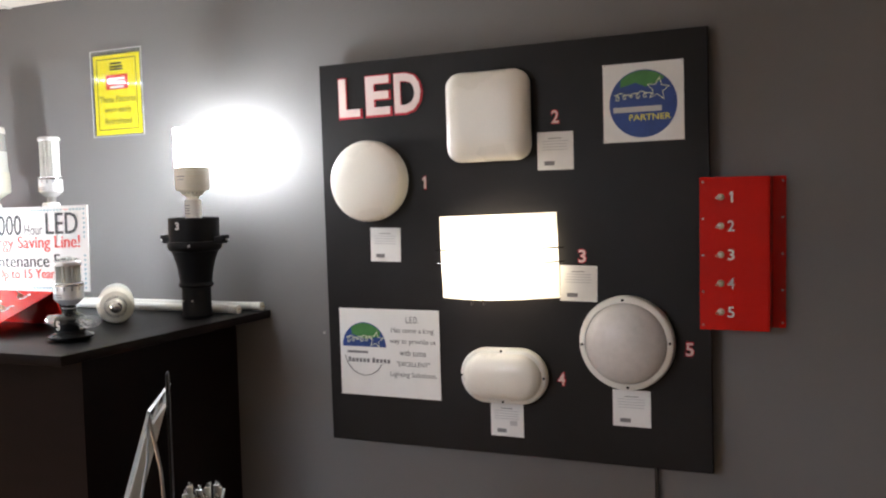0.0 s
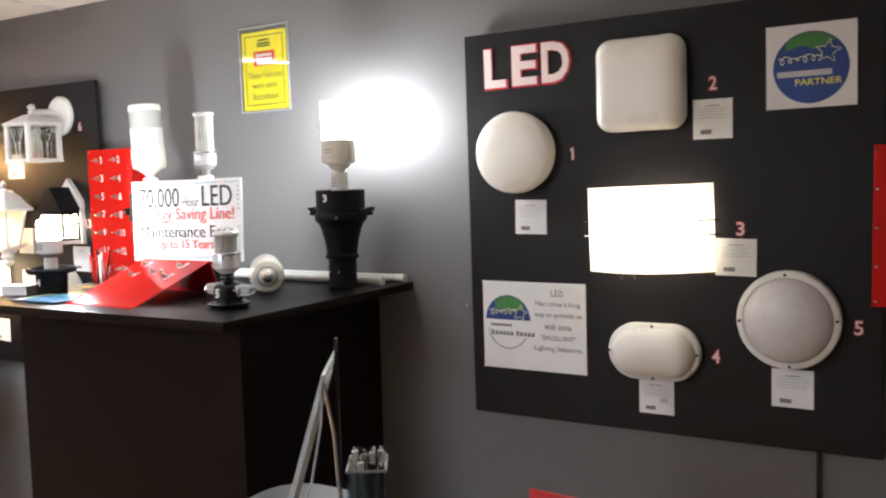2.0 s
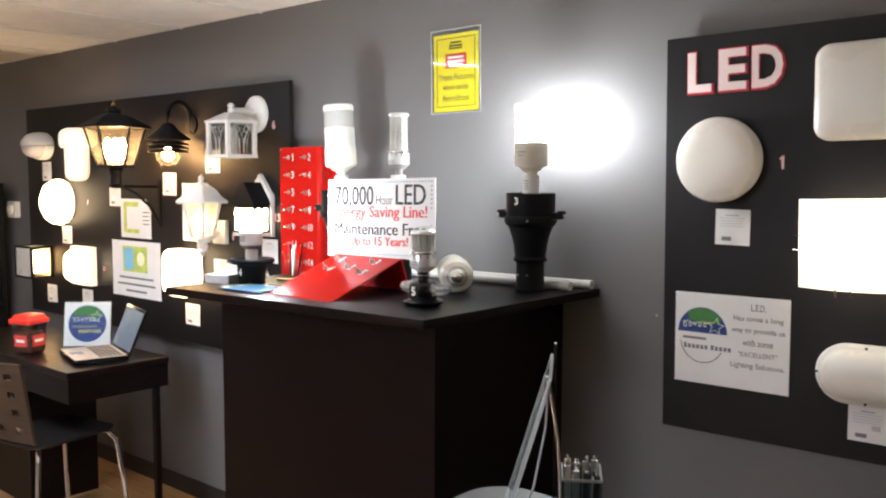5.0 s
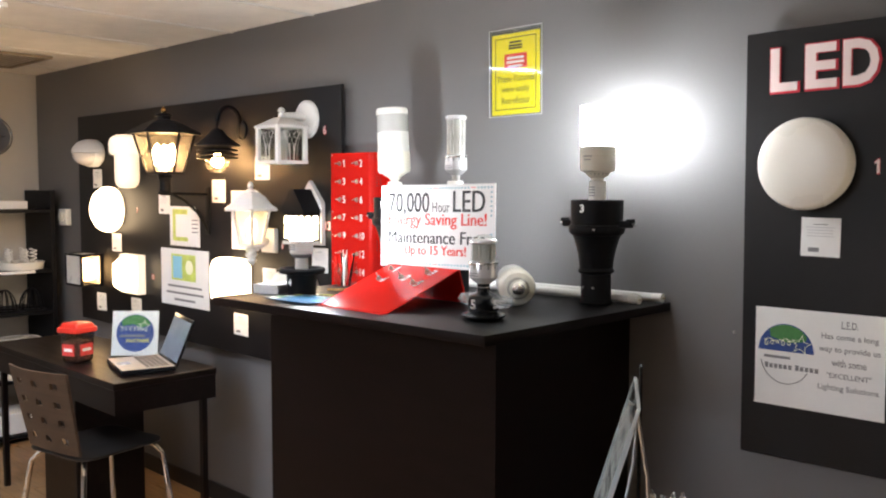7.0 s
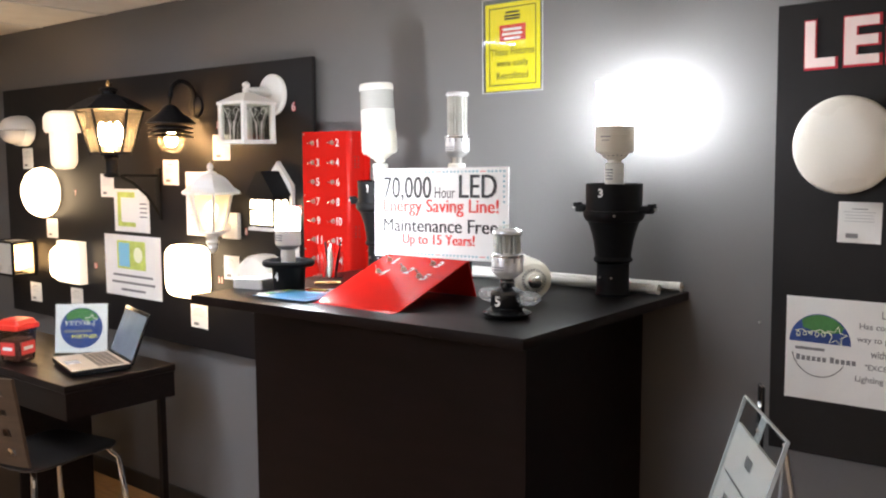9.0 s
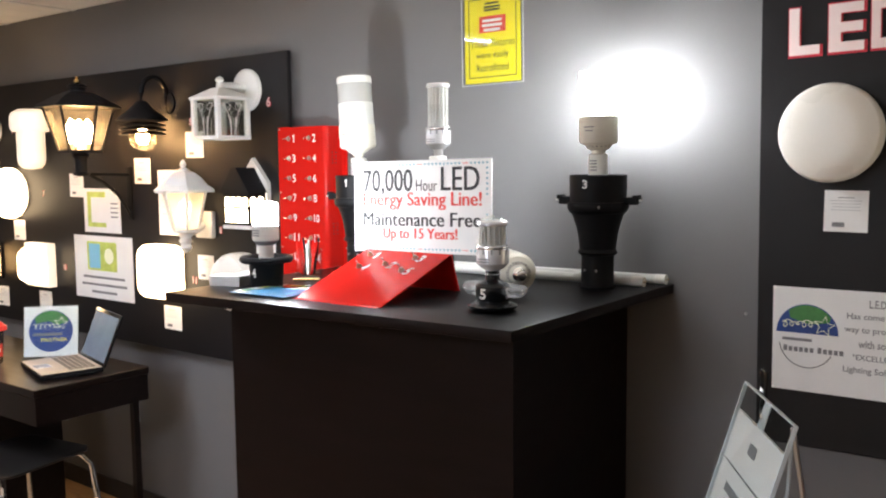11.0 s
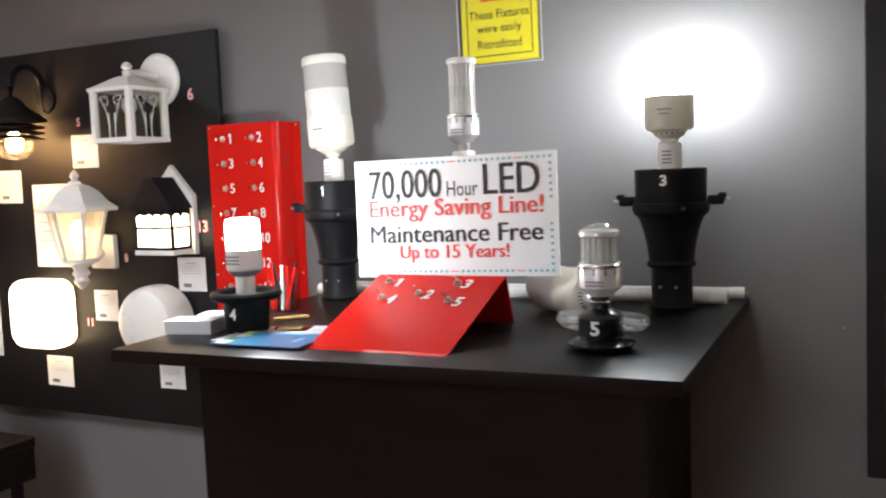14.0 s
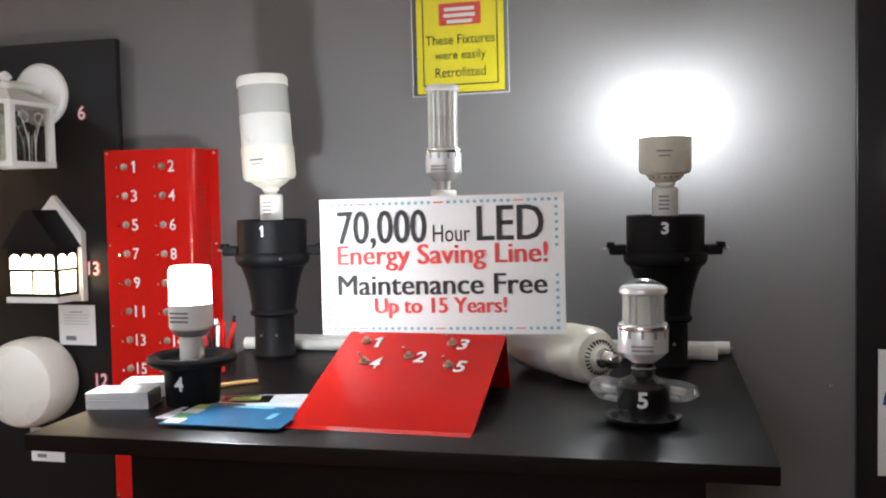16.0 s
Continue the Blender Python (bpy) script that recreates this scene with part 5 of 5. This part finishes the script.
cup = thing("pen_holder", pose(-2.255, 2.1, TOP, 0, 0, 20) @ Matrix.Scale(0.9, 4), "clear acrylic pen box holding red, black and white pens", "pen holder")
part("box", join(box(-0.035, 0.035, -0.03, -0.0275, 0, 0.09), box(-0.035, 0.035, 0.0275, 0.03, 0, 0.09), box(-0.035, -0.0325, -0.0275, 0.0275, 0, 0.09), box(0.0325, 0.035, -0.0275, 0.0275, 0, 0.09), box(-0.035, 0.035, -0.03, 0.03, 0.0, 0.003)), ACRYL, cup, smooth=False)
for i in range(9):
    pm = (RED, BLACK_GLOSS, WHITE_PLASTIC, RED, BLACK_GLOSS)[i % 5]
    x, y = -0.022 + 0.011 * (i % 5), -0.012 + 0.022 * (i // 5)
    tx, ty = random.uniform(-0.02, 0.03), random.uniform(-0.012, 0.012)
    pen = part("pen", rod((x, y, 0.004), (x + tx, y + ty, 0.118 + random.uniform(-0.012, 0.01)), 0.0042, 10), pm, cup)
# golden reflection of the pen box's acrylic base, built as a thin rod
pencil = solid("pencil", rod((-2.185, 1.965, TOP + 0.0045), (-2.13, 2.02, TOP + 0.0045), 0.004, 8), mat("golden_reflection", (0.6, 0.4, 0.15), 0.4), "golden rod standing in for a reflection on the counter", "pencil")

# ---------------------------------------------------------------- desk corner
desk = thing("desk", pose(0, 0, 0), "dark brown parsons desk against the wall", "desk")
part("top", box(-4.75, -3.37, 1.8, 2.28, DESK - 0.03, DESK, 0.003, 1), DESK_WOOD, desk)
part("apron", join(box(-4.745, -3.375, 1.805, 1.825, DESK - 0.135, DESK - 0.03), box(-3.395, -3.375, 1.825, 2.255, DESK - 0.135, DESK - 0.03), box(-4.745, -4.725, 1.825, 2.255, DESK - 0.135, DESK - 0.03), box(-4.745, -3.375, 2.255, 2.275, DESK - 0.135, DESK - 0.03)), DESK_WOOD, desk, smooth=False)
for lx, ly in ((-3.415, 2.235), (-4.705, 2.235), (-4.705, 1.845)):
    part("leg", box(lx - 0.013, lx + 0.013, ly - 0.013, ly + 0.013, 0, DESK - 0.135), DESK_WOOD, desk, smooth=False)
part("pedestal", box(-4.35, -3.98, 1.9, 2.24, 0.0, DESK - 0.135, 0.003, 1), DESK_WOOD, desk)

tub = thing("plastic_tub", pose(-3.935, 1.9, DESK + 0.001, 0, 0, 20) @ Matrix.Diagonal((0.77, 0.77, 0.88, 1)), "clear square tub with a red lid and red label", "tub")
ro = lambda w, z: [(x, y, z) for x, y in outline(w, w, 0.02, 4)]
part("body", loops([ro(0.115, 0.001), ro(0.13, 0.01), ro(0.15, 0.165), ro(0.146, 0.165), ro(0.126, 0.012)], cap=True), clear("clear_tub_plastic", (0.7, 0.66, 0.64), 0.1, 0.5), tub)
part("contents", loops([ro(0.11, 0.012), ro(0.122, 0.07), ro(0.124, 0.11)]), mat("mixed_sweets", (0.36, 0.17, 0.14), 0.4, var=0.8, scale=60, bump=0.8, bump_scale=90), tub)
part("lid", loops([ro(0.168, 0.16), ro(0.17, 0.166), ro(0.168, 0.182), ro(0.15, 0.186), ro(0.13, 0.204), ro(0.12, 0.206)]), mat("red_lid_plastic", (0.75, 0.04, 0.025), 0.35), tub, "red lid")
for a in (0, 90):
    part("label", box(-0.048, 0.048, -0.0725, -0.0705, 0.04, 0.1), RED_INK, tub, "red paper label", at=pose(0, 0, 0, 0, 0, a), smooth=False)
    part("label_print", box(-0.032, 0.032, -0.0732, -0.0725, 0.062, 0.078), PAPER, tub, at=pose(0, 0, 0, 0, 0, a), smooth=False)

es3 = thing("sign_holder", pose(-3.83, 2.12, DESK + 0.001, 0, 0, 46), "clear desk sign holder with a blue round emblem print", "sign holder")
lean = pose(0, 0, 0, -12, 0, 0)
part("paper", box(-0.108, 0.108, 0.001, 0.002, 0.012, 0.222), PAPER, es3, at=lean, smooth=False)
part("front_sheet", box(-0.116, 0.116, -0.003, -0.0005, 0.0, 0.23), ACRYL, es3, at=lean, smooth=False)
part("foot", box(-0.116, 0.116, 0, 0.09, 0.0, 0.0025), ACRYL, es3, smooth=False)
em = new("emblem", mesh_of("emblem", plate(disc_pts(0.088, 0, 360, 40, 0, 0.118), 0.0006, 0.0005), BLUE, False))
em.parent, em.matrix_basis = es3, lean
part("emblem_green", plate([(-0.06, 0.15), (-0.01, 0.16), (0.03, 0.142), (0.07, 0.158)] + disc_pts(0.085, 35, 140, 18, 0, 0.118), 0.0004, -0.0001), GREEN, es3, at=lean)
part("emblem_star", star_line(0.04, 0.15, 0.03, 0.005, -0.0002, 0.0004), CREAM_INK, es3, at=lean)
part("swoosh", pipe([(-0.07 + 0.1 * u / 20 + 0.008 * math.sin(u * 1.7), -0.0002, 0.138 + 0.012 * math.cos(u * 1.7)) for u in range(21)], 0.0014, 5), CREAM_INK, es3, at=lean)
part("text_line", lettering("PARTNER", YELLOW_INK, 0.106, 0.016, 0.0003, 0.01), YELLOW_INK, es3, at=lean @ pose(0.014, 0, 0.081))
part("print_line", box(-0.072, 0.045, -0.0002, 0.0001, 0.098, 0.11), GREY_INK, es3, at=lean, smooth=False)

lap = thing("laptop", pose(-3.595, 2.035, DESK + 0.001, 0, 0, -15), "open silver laptop with a dark screen on the desk", "laptop")
part("base", box(-0.158, 0.158, -0.115, 0.115, 0.004, 0.024, 0.004), BLACK_GLOSS, lap)
part("palm_rest", box(-0.154, 0.154, -0.111, 0.111, 0.024, 0.026, 0.0008, 1), mat("champagne_metal", (0.62, 0.5, 0.38), 0.35, 0.3, var=0.05), lap)
key = mesh_of("key", box(-0.009, 0.009, -0.008, 0.008, 0, 0.0018), KEY_PLASTIC, False)
for r in range(5):
    for c in range(12):
        part("key", key, KEY_PLASTIC, lap, at=pose(-0.125 + 0.0227 * c, 0.085 - 0.0205 * r, 0.026))
part("touchpad", box(-0.04, 0.03, -0.1, -0.045, 0.026, 0.0266), SILVER, lap, smooth=False)
scr = Matrix.Translation((0, 0.113, 0.018)) @ pose(0, 0, 0, -22, 0, 0)
part("lid", box(-0.158, 0.158, 0.0, 0.009, 0.0, 0.215, 0.003), BLACK_GLOSS, lap, at=scr)
part("screen", box(-0.145, 0.145, -0.0012, 0.0, 0.018, 0.2), SCREEN, lap, at=scr, smooth=False)

chair = thing("chair", pose(-3.6, 1.83, 0, 0, 0, 10), "bent plywood chair with a pierced back and chrome legs", "chair")


def chair_back():
    """A curved shell pierced by rows of square holes."""
    bm = bmesh.new()
    nx, nz = 30, 40
    holes = {(5 + 9 * a + d, 5 + 9 * b + e) for a in range(3) for b in range(4) for d in range(3) for e in range(3)}
    grid = {}
    for i in range(nx + 1):
        for j in range(nz + 1):
            u, v = i / nx - 0.5, j / nz
            wd = 0.4 - 0.05 * (1 - v)
            grid[i, j] = bm.verts.new((u * wd, -0.2 - 0.07 * v - 0.03 * (1 - (2 * u) ** 2) * (0.4 + 0.6 * v), 0.475 + 0.35 * v))
    for i in range(nx):
        for j in range(nz):
            if (i, j) not in holes:
                bm.faces.new((grid[i, j], grid[i + 1, j], grid[i + 1, j + 1], grid[i, j + 1]))
    loose = [v for v in bm.verts if not v.link_faces]
    bmesh.ops.delete(bm, geom=loose, context="VERTS")
    geo = bmesh.ops.extrude_face_region(bm, geom=bm.faces[:])
    bmesh.ops.translate(bm, vec=(0, 0.012, 0), verts=[g for g in geo["geom"] if isinstance(g, bmesh.types.BMVert)])
    bmesh.ops.recalc_face_normals(bm, faces=bm.faces[:])
    return bm


part("backrest", chair_back(), CHAIR_SHELL, chair)
part("seat", loops([[(x, y, z) for x, y in outline(0.4 - s, 0.42 - s, 0.07, 6)] for s, z in ((0.02, 0.452), (0, 0.458), (0, 0.464), (0.02, 0.468))]), SEAT_BLACK, chair)
for sx in (-1, 1):
    part("leg", pipe([(sx * 0.09, -0.12, 0.445), (sx * 0.15, -0.165, 0.44), (sx * 0.185, -0.19, 0.4), (sx * 0.21, -0.215, 0.2), (sx * 0.225, -0.235, 0.006)], 0.011, 10), CHROME, chair, "chrome leg")
    part("leg", pipe([(sx * 0.09, 0.14, 0.445), (sx * 0.15, 0.175, 0.44), (sx * 0.185, 0.195, 0.4), (sx * 0.205, 0.215, 0.2), (sx * 0.215, 0.23, 0.006)], 0.011, 10), CHROME, chair, "chrome leg")
    part("stay", rod((sx * 0.1, -0.17, 0.45), (sx * 0.1, -0.222, 0.55), 0.008, 8), CHROME, chair)

# ---------------------------------------------------------------- shelf rack at the end wall
rack = thing("shelf_rack", pose(0, 0, 0), "black open shelf rack stocked with lamp parts", "rack")
RX0, RX1, RY0, RY1 = -5.84, -5.44, 1.2, 2.43
for y in (RY0, RY1 - 0.03):
    part("side_panel", box(RX0, RX1, y, y + 0.03, 0, 1.54, 0.002, 1), BLACK, rack)
SHELVES = (0.05, 0.39, 0.8, 1.055, 1.425)
for z in SHELVES:
    part("shelf", box(RX0, RX1, RY0 + 0.03, RY1 - 0.03, z - 0.022, z, 0.002, 1), BLACK, rack)
part("price_strip", box(RX1, RX1 + 0.002, 2.0, 2.3, 1.036, 1.053), PAPER, rack, "white label strip", smooth=False)
for y in (2.2, 1.9):
    bxx = solid("carton", box(-5.66, -5.5, y - 0.09, y + 0.09, 1.426, 1.475, 0.003, 1), PAPER, "small white carton on the top shelf", "carton", "cartons")
tray = thing("lamp_tray", pose(-5.56, 2.255, 1.056), "white tray of spiral lamps on a shelf", "tray")
part("tray", lathe([(0.13, 0), (0.135, 0.01), (0.14, 0.045), (0.13, 0.046), (0.126, 0.012), (0, 0.01)], 32), WHITE_PLASTIC, tray)
for i in range(5):
    a = 1.25 * i
    x, y = (0.075 * math.cos(a), 0.075 * math.sin(a))
    part("spiral_lamp", pipe([(x + 0.02 * math.cos(0.6 * q), y + 0.02 * math.sin(0.6 * q), 0.04 + 0.0021 * q) for q in range(42)], 0.005, 6), WHITE_PAINT, tray)
for y in (2.31, 2.15):
    wl = thing("wire_lamp_guard", pose(-5.54, y, 0.801), "black wire lamp guard on a shelf", "lamp guard", "lamp guards")
    for i in range(6):
        a = math.pi * i / 6
        part("wire", pipe([(0.07 * math.cos(t) * math.cos(a), 0.07 * math.cos(t) * math.sin(a), 0.005 + 0.13 * math.sin(t)) for t in [math.pi * q / 12 for q in range(13)]], 0.0035, 6), BLACK, wl)
    part("ring", pipe([(0.07 * math.cos(t), 0.07 * math.sin(t), 0.006) for t in [2 * math.pi * q / 24 for q in range(25)]], 0.0045, 6), BLACK, wl)
for i, (z, r) in enumerate(((0.391, 0.15), (0.512, 0.145))):
    sh = solid("spare_lamp_shade", shift(lathe([(r, 0), (r, 0.075), (r * 0.94, 0.1), (r * 0.8, 0.118), (0, 0.12)], 36), pose(-5.575, 2.245, z)), OPAL, "white opal lamp shade stacked on a shelf", "lamp shade", "spare shades")
for y in (2.24, 2.0, 1.75):
    solid("carton", box(-5.72, -5.48, y - 0.1, y + 0.1, 0.051, 0.18, 0.004, 1), PAPER, "white carton on the lowest shelf", "carton", "cartons")

clock = thing("wall_clock", pose(LEFT + 0.001, 2.21, 1.88, 0, 0, -90) @ pose(0, 0, 0, 0, 0, 180), "round silver wall clock with a pale face", "clock")
part("rim", dome(0.125, [(1, 0), (1.02, 0.015), (1, 0.03), (0.93, 0.032), (0.9, 0.02)], 40), CHROME, clock)
part("face", dome(0.114, [(1, 0.014), (0, 0.016)], 40), PAPER, clock)
part("pointer", join(box(-0.004, 0.004, -0.019, -0.017, -0.01, 0.06), box(-0.01, 0.08, -0.02, -0.0185, -0.003, 0.003)), INK, clock, smooth=False)

# ---------------------------------------------------------------- small table with a slanted sign holder
table = thing("side_table", pose(0, 0, 0), "grey laminate side table in front of the counter", "table")
part("top", loops([[(x - 0.392, y + 1.214, z) for x, y in outline(0.985 - 2 * q, 0.53 - 2 * q, 0.085, 8)] for q, z in ((0.004, 0.93), (0, 0.934), (0, 0.956), (0.004, 0.96))]), TABLE_GREY, table)
for lx in (-0.82, 0.03):
    for ly in (1.02, 1.41):
        part("leg", box(lx - 0.02, lx + 0.02, ly - 0.02, ly + 0.02, 0, 0.93), BLACK, table, smooth=False)

# the holder's width runs along its local x
hold = thing("sign_holder", pose(-0.65, 1.324, 0.961, 0, 0, -57.3) @ Matrix.Diagonal((1, 1, 0.955, 1)), "slanted clear acrylic sign holder with a printed sheet", "sign holder")
W = 0.104
lean = Matrix.Translation((0, -0.085, 0)) @ pose(0, 0, 0, -16, 0, 0)
part("front_sheet", box(-W, W, -0.0018, 0.0, 0.0, 0.312), ACRYL, hold, at=lean, smooth=False)
part("edge_strip", join(box(-W - 0.001, -W + 0.0015, -0.002, 0.003, 0, 0.316), box(W - 0.0015, W + 0.001, -0.002, 0.003, 0, 0.316), box(-W, W, -0.002, 0.003, 0.3145, 0.316), box(-0.012, 0.012, 0.0002, 0.0012, 0.277, 0.3144)), mat("polished_acrylic_edge", (0.6, 0.66, 0.68), 0.15), hold, at=lean, smooth=False)
part("paper", box(-W + 0.006, W - 0.006, 0.001, 0.0055, 0.01, 0.276), PAPER, hold, at=lean, smooth=False)
for i, (z, w, m, h) in enumerate(((0.245, 0.03, GREY_INK, 0.016), (0.205, 0.17, INK, 0.002), (0.175, 0.11, GREY_INK, 0.012), (0.158, 0.08, GREY_INK, 0.008), (0.12, 0.13, GREY_INK, 0.012), (0.1, 0.15, INK, 0.002), (0.07, 0.12, GREY_INK, 0.01))):
    part("print_line", box(-w / 2, w / 2, 0.0004, 0.001, z - h / 2, z + h / 2), m, hold, at=lean, smooth=False)
part("knob", shift(lathe([(0.004, 0), (0.004, 0.003), (0.002, 0.004)], 12), pose(0, -0.001, 0.294, 90, 0, 0)), CHROME, hold, at=lean)
part("foot", box(-W, W, -0.085, 0.05, 0, 0.0025), ACRYL, hold, smooth=False)
BEND = mat("acrylic_bend", (0.45, 0.5, 0.53), 0.15)
for x in (0.1,):
    part("strut", pipe([(x, 0.0, 0.3), (x, 0.016, 0.2), (x, 0.022, 0.08), (x, 0.03, 0.003)], 0.003, 6), STEEL, hold)
    part("curved_back", pipe([(x, 0.0, 0.296), (x, -0.004, 0.22), (x, -0.022, 0.12), (x, -0.05, 0.04), (x, -0.07, 0.004)], 0.0022, 6), BEND, hold)
part("back_strip", box(-0.056, -0.034, 0.006, 0.011, 0.003, 0.336, 0.0015, 1), BLACK_GLOSS, hold, "dark flat support strip")

pens = thing("pen_box", pose(-0.64, 1.412, 0.961, 0, 0, -57), "clear open box packed with black and white pens", "pen holder")
part("box", join(box(-0.045, 0.045, -0.035, -0.0325, 0, 0.085), box(-0.045, 0.045, 0.0325, 0.035, 0, 0.085), box(-0.045, -0.0425, -0.0325, 0.0325, 0, 0.085), box(0.0425, 0.045, -0.0325, 0.0325, 0, 0.085), box(-0.045, 0.045, -0.035, 0.035, 0, 0.003)), clear("blue_clear_plastic", (0.75, 0.85, 0.9), 0.08, 0.8), pens, smooth=False)
part("rim", join(box(-0.046, 0.046, -0.036, -0.032, 0.083, 0.087), box(-0.046, 0.046, 0.032, 0.036, 0.083, 0.087), box(-0.046, -0.042, -0.032, 0.032, 0.083, 0.087), box(0.042, 0.046, -0.032, 0.032, 0.083, 0.087)), BEND, pens, "pale polished rim", smooth=False)
for i in range(20):
    x, y = -0.034 + 0.017 * (i % 5), -0.023 + 0.0155 * (i // 5)
    dx, dy, top = random.uniform(-0.004, 0.004), random.uniform(-0.003, 0.003), random.uniform(0.082, 0.108)
    tone = (BLACK_GLOSS, WHITE_PLASTIC, SILVER, BLACK_GLOSS, WHITE_PLASTIC, BLACK_GLOSS, SILVER)[i % 7]
    pen = part("pen", rod((x, y, 0.004), (x + dx, y + dy, top), 0.0055, 10), tone, pens)
    part("push_button", rod((x + dx, y + dy, top), (x + dx, y + dy, top + 0.008), 0.0026, 8), CHROME, pen)
red_f = solid("red_folder", shift(box(-0.07, 0.07, -0.004, 0.004, 0, 0.086, 0.001, 1), pose(-0.255, 1.42, 0.961, -4, 0, -4)), mat("red_card", (0.62, 0.02, 0.02), 0.5), "red card folder standing on the side table", "folder")

for nx_, nz_ in NAILS:
    solid("wall_screw", shift(dome(0.004, [(1, 0.0), (1, 0.003), (0.5, 0.005)], 10), pose(nx_, WALL - 0.0005, nz_)), STEEL, "small bright screw head in the grey wall", "screw", "wall screws")

# ---------------------------------------------------------------- floor planks
count = 0
for j in range(12):
    y = 1.16 + 0.117 * j
    x = LEFT + 0.3 + 0.4 * (j % 3)
    while x < -2.4 and count < 290:
        part("plank", plank_mesh, WOOD_FLOOR, floor_ob, at=pose(x, y, 0.0))
        x += 1.202
        count += 1
verts, faces = [], []
for j in range(-35, 48):
    y = 1.16 + 0.117 * j
    if y > WALL - 0.05 or y < BACK + 0.05:
        continue
    x = LEFT + 0.3 + 0.4 * (j % 3)
    if 0 <= j < 12:
        while x < -2.4:
            x += 1.202
    while x < RIGHT - 0.5:
        k0 = len(verts)
        for dx, dy in ((-0.6, -0.058), (0.6, -0.058), (0.6, 0.058), (-0.6, 0.058)):
            verts.append((x + dx, y + dy, -0.001))
        faces.append((k0, k0 + 1, k0 + 2, k0 + 3))
        x += 1.202
me = bpy.data.meshes.new("planks")
me.from_pydata(verts, [], faces)
me.materials.append(WOOD_FLOOR)
rest_ob = new("planks", me)
rest_ob.parent = floor_ob
tagged(rest_ob, kind="stuff")
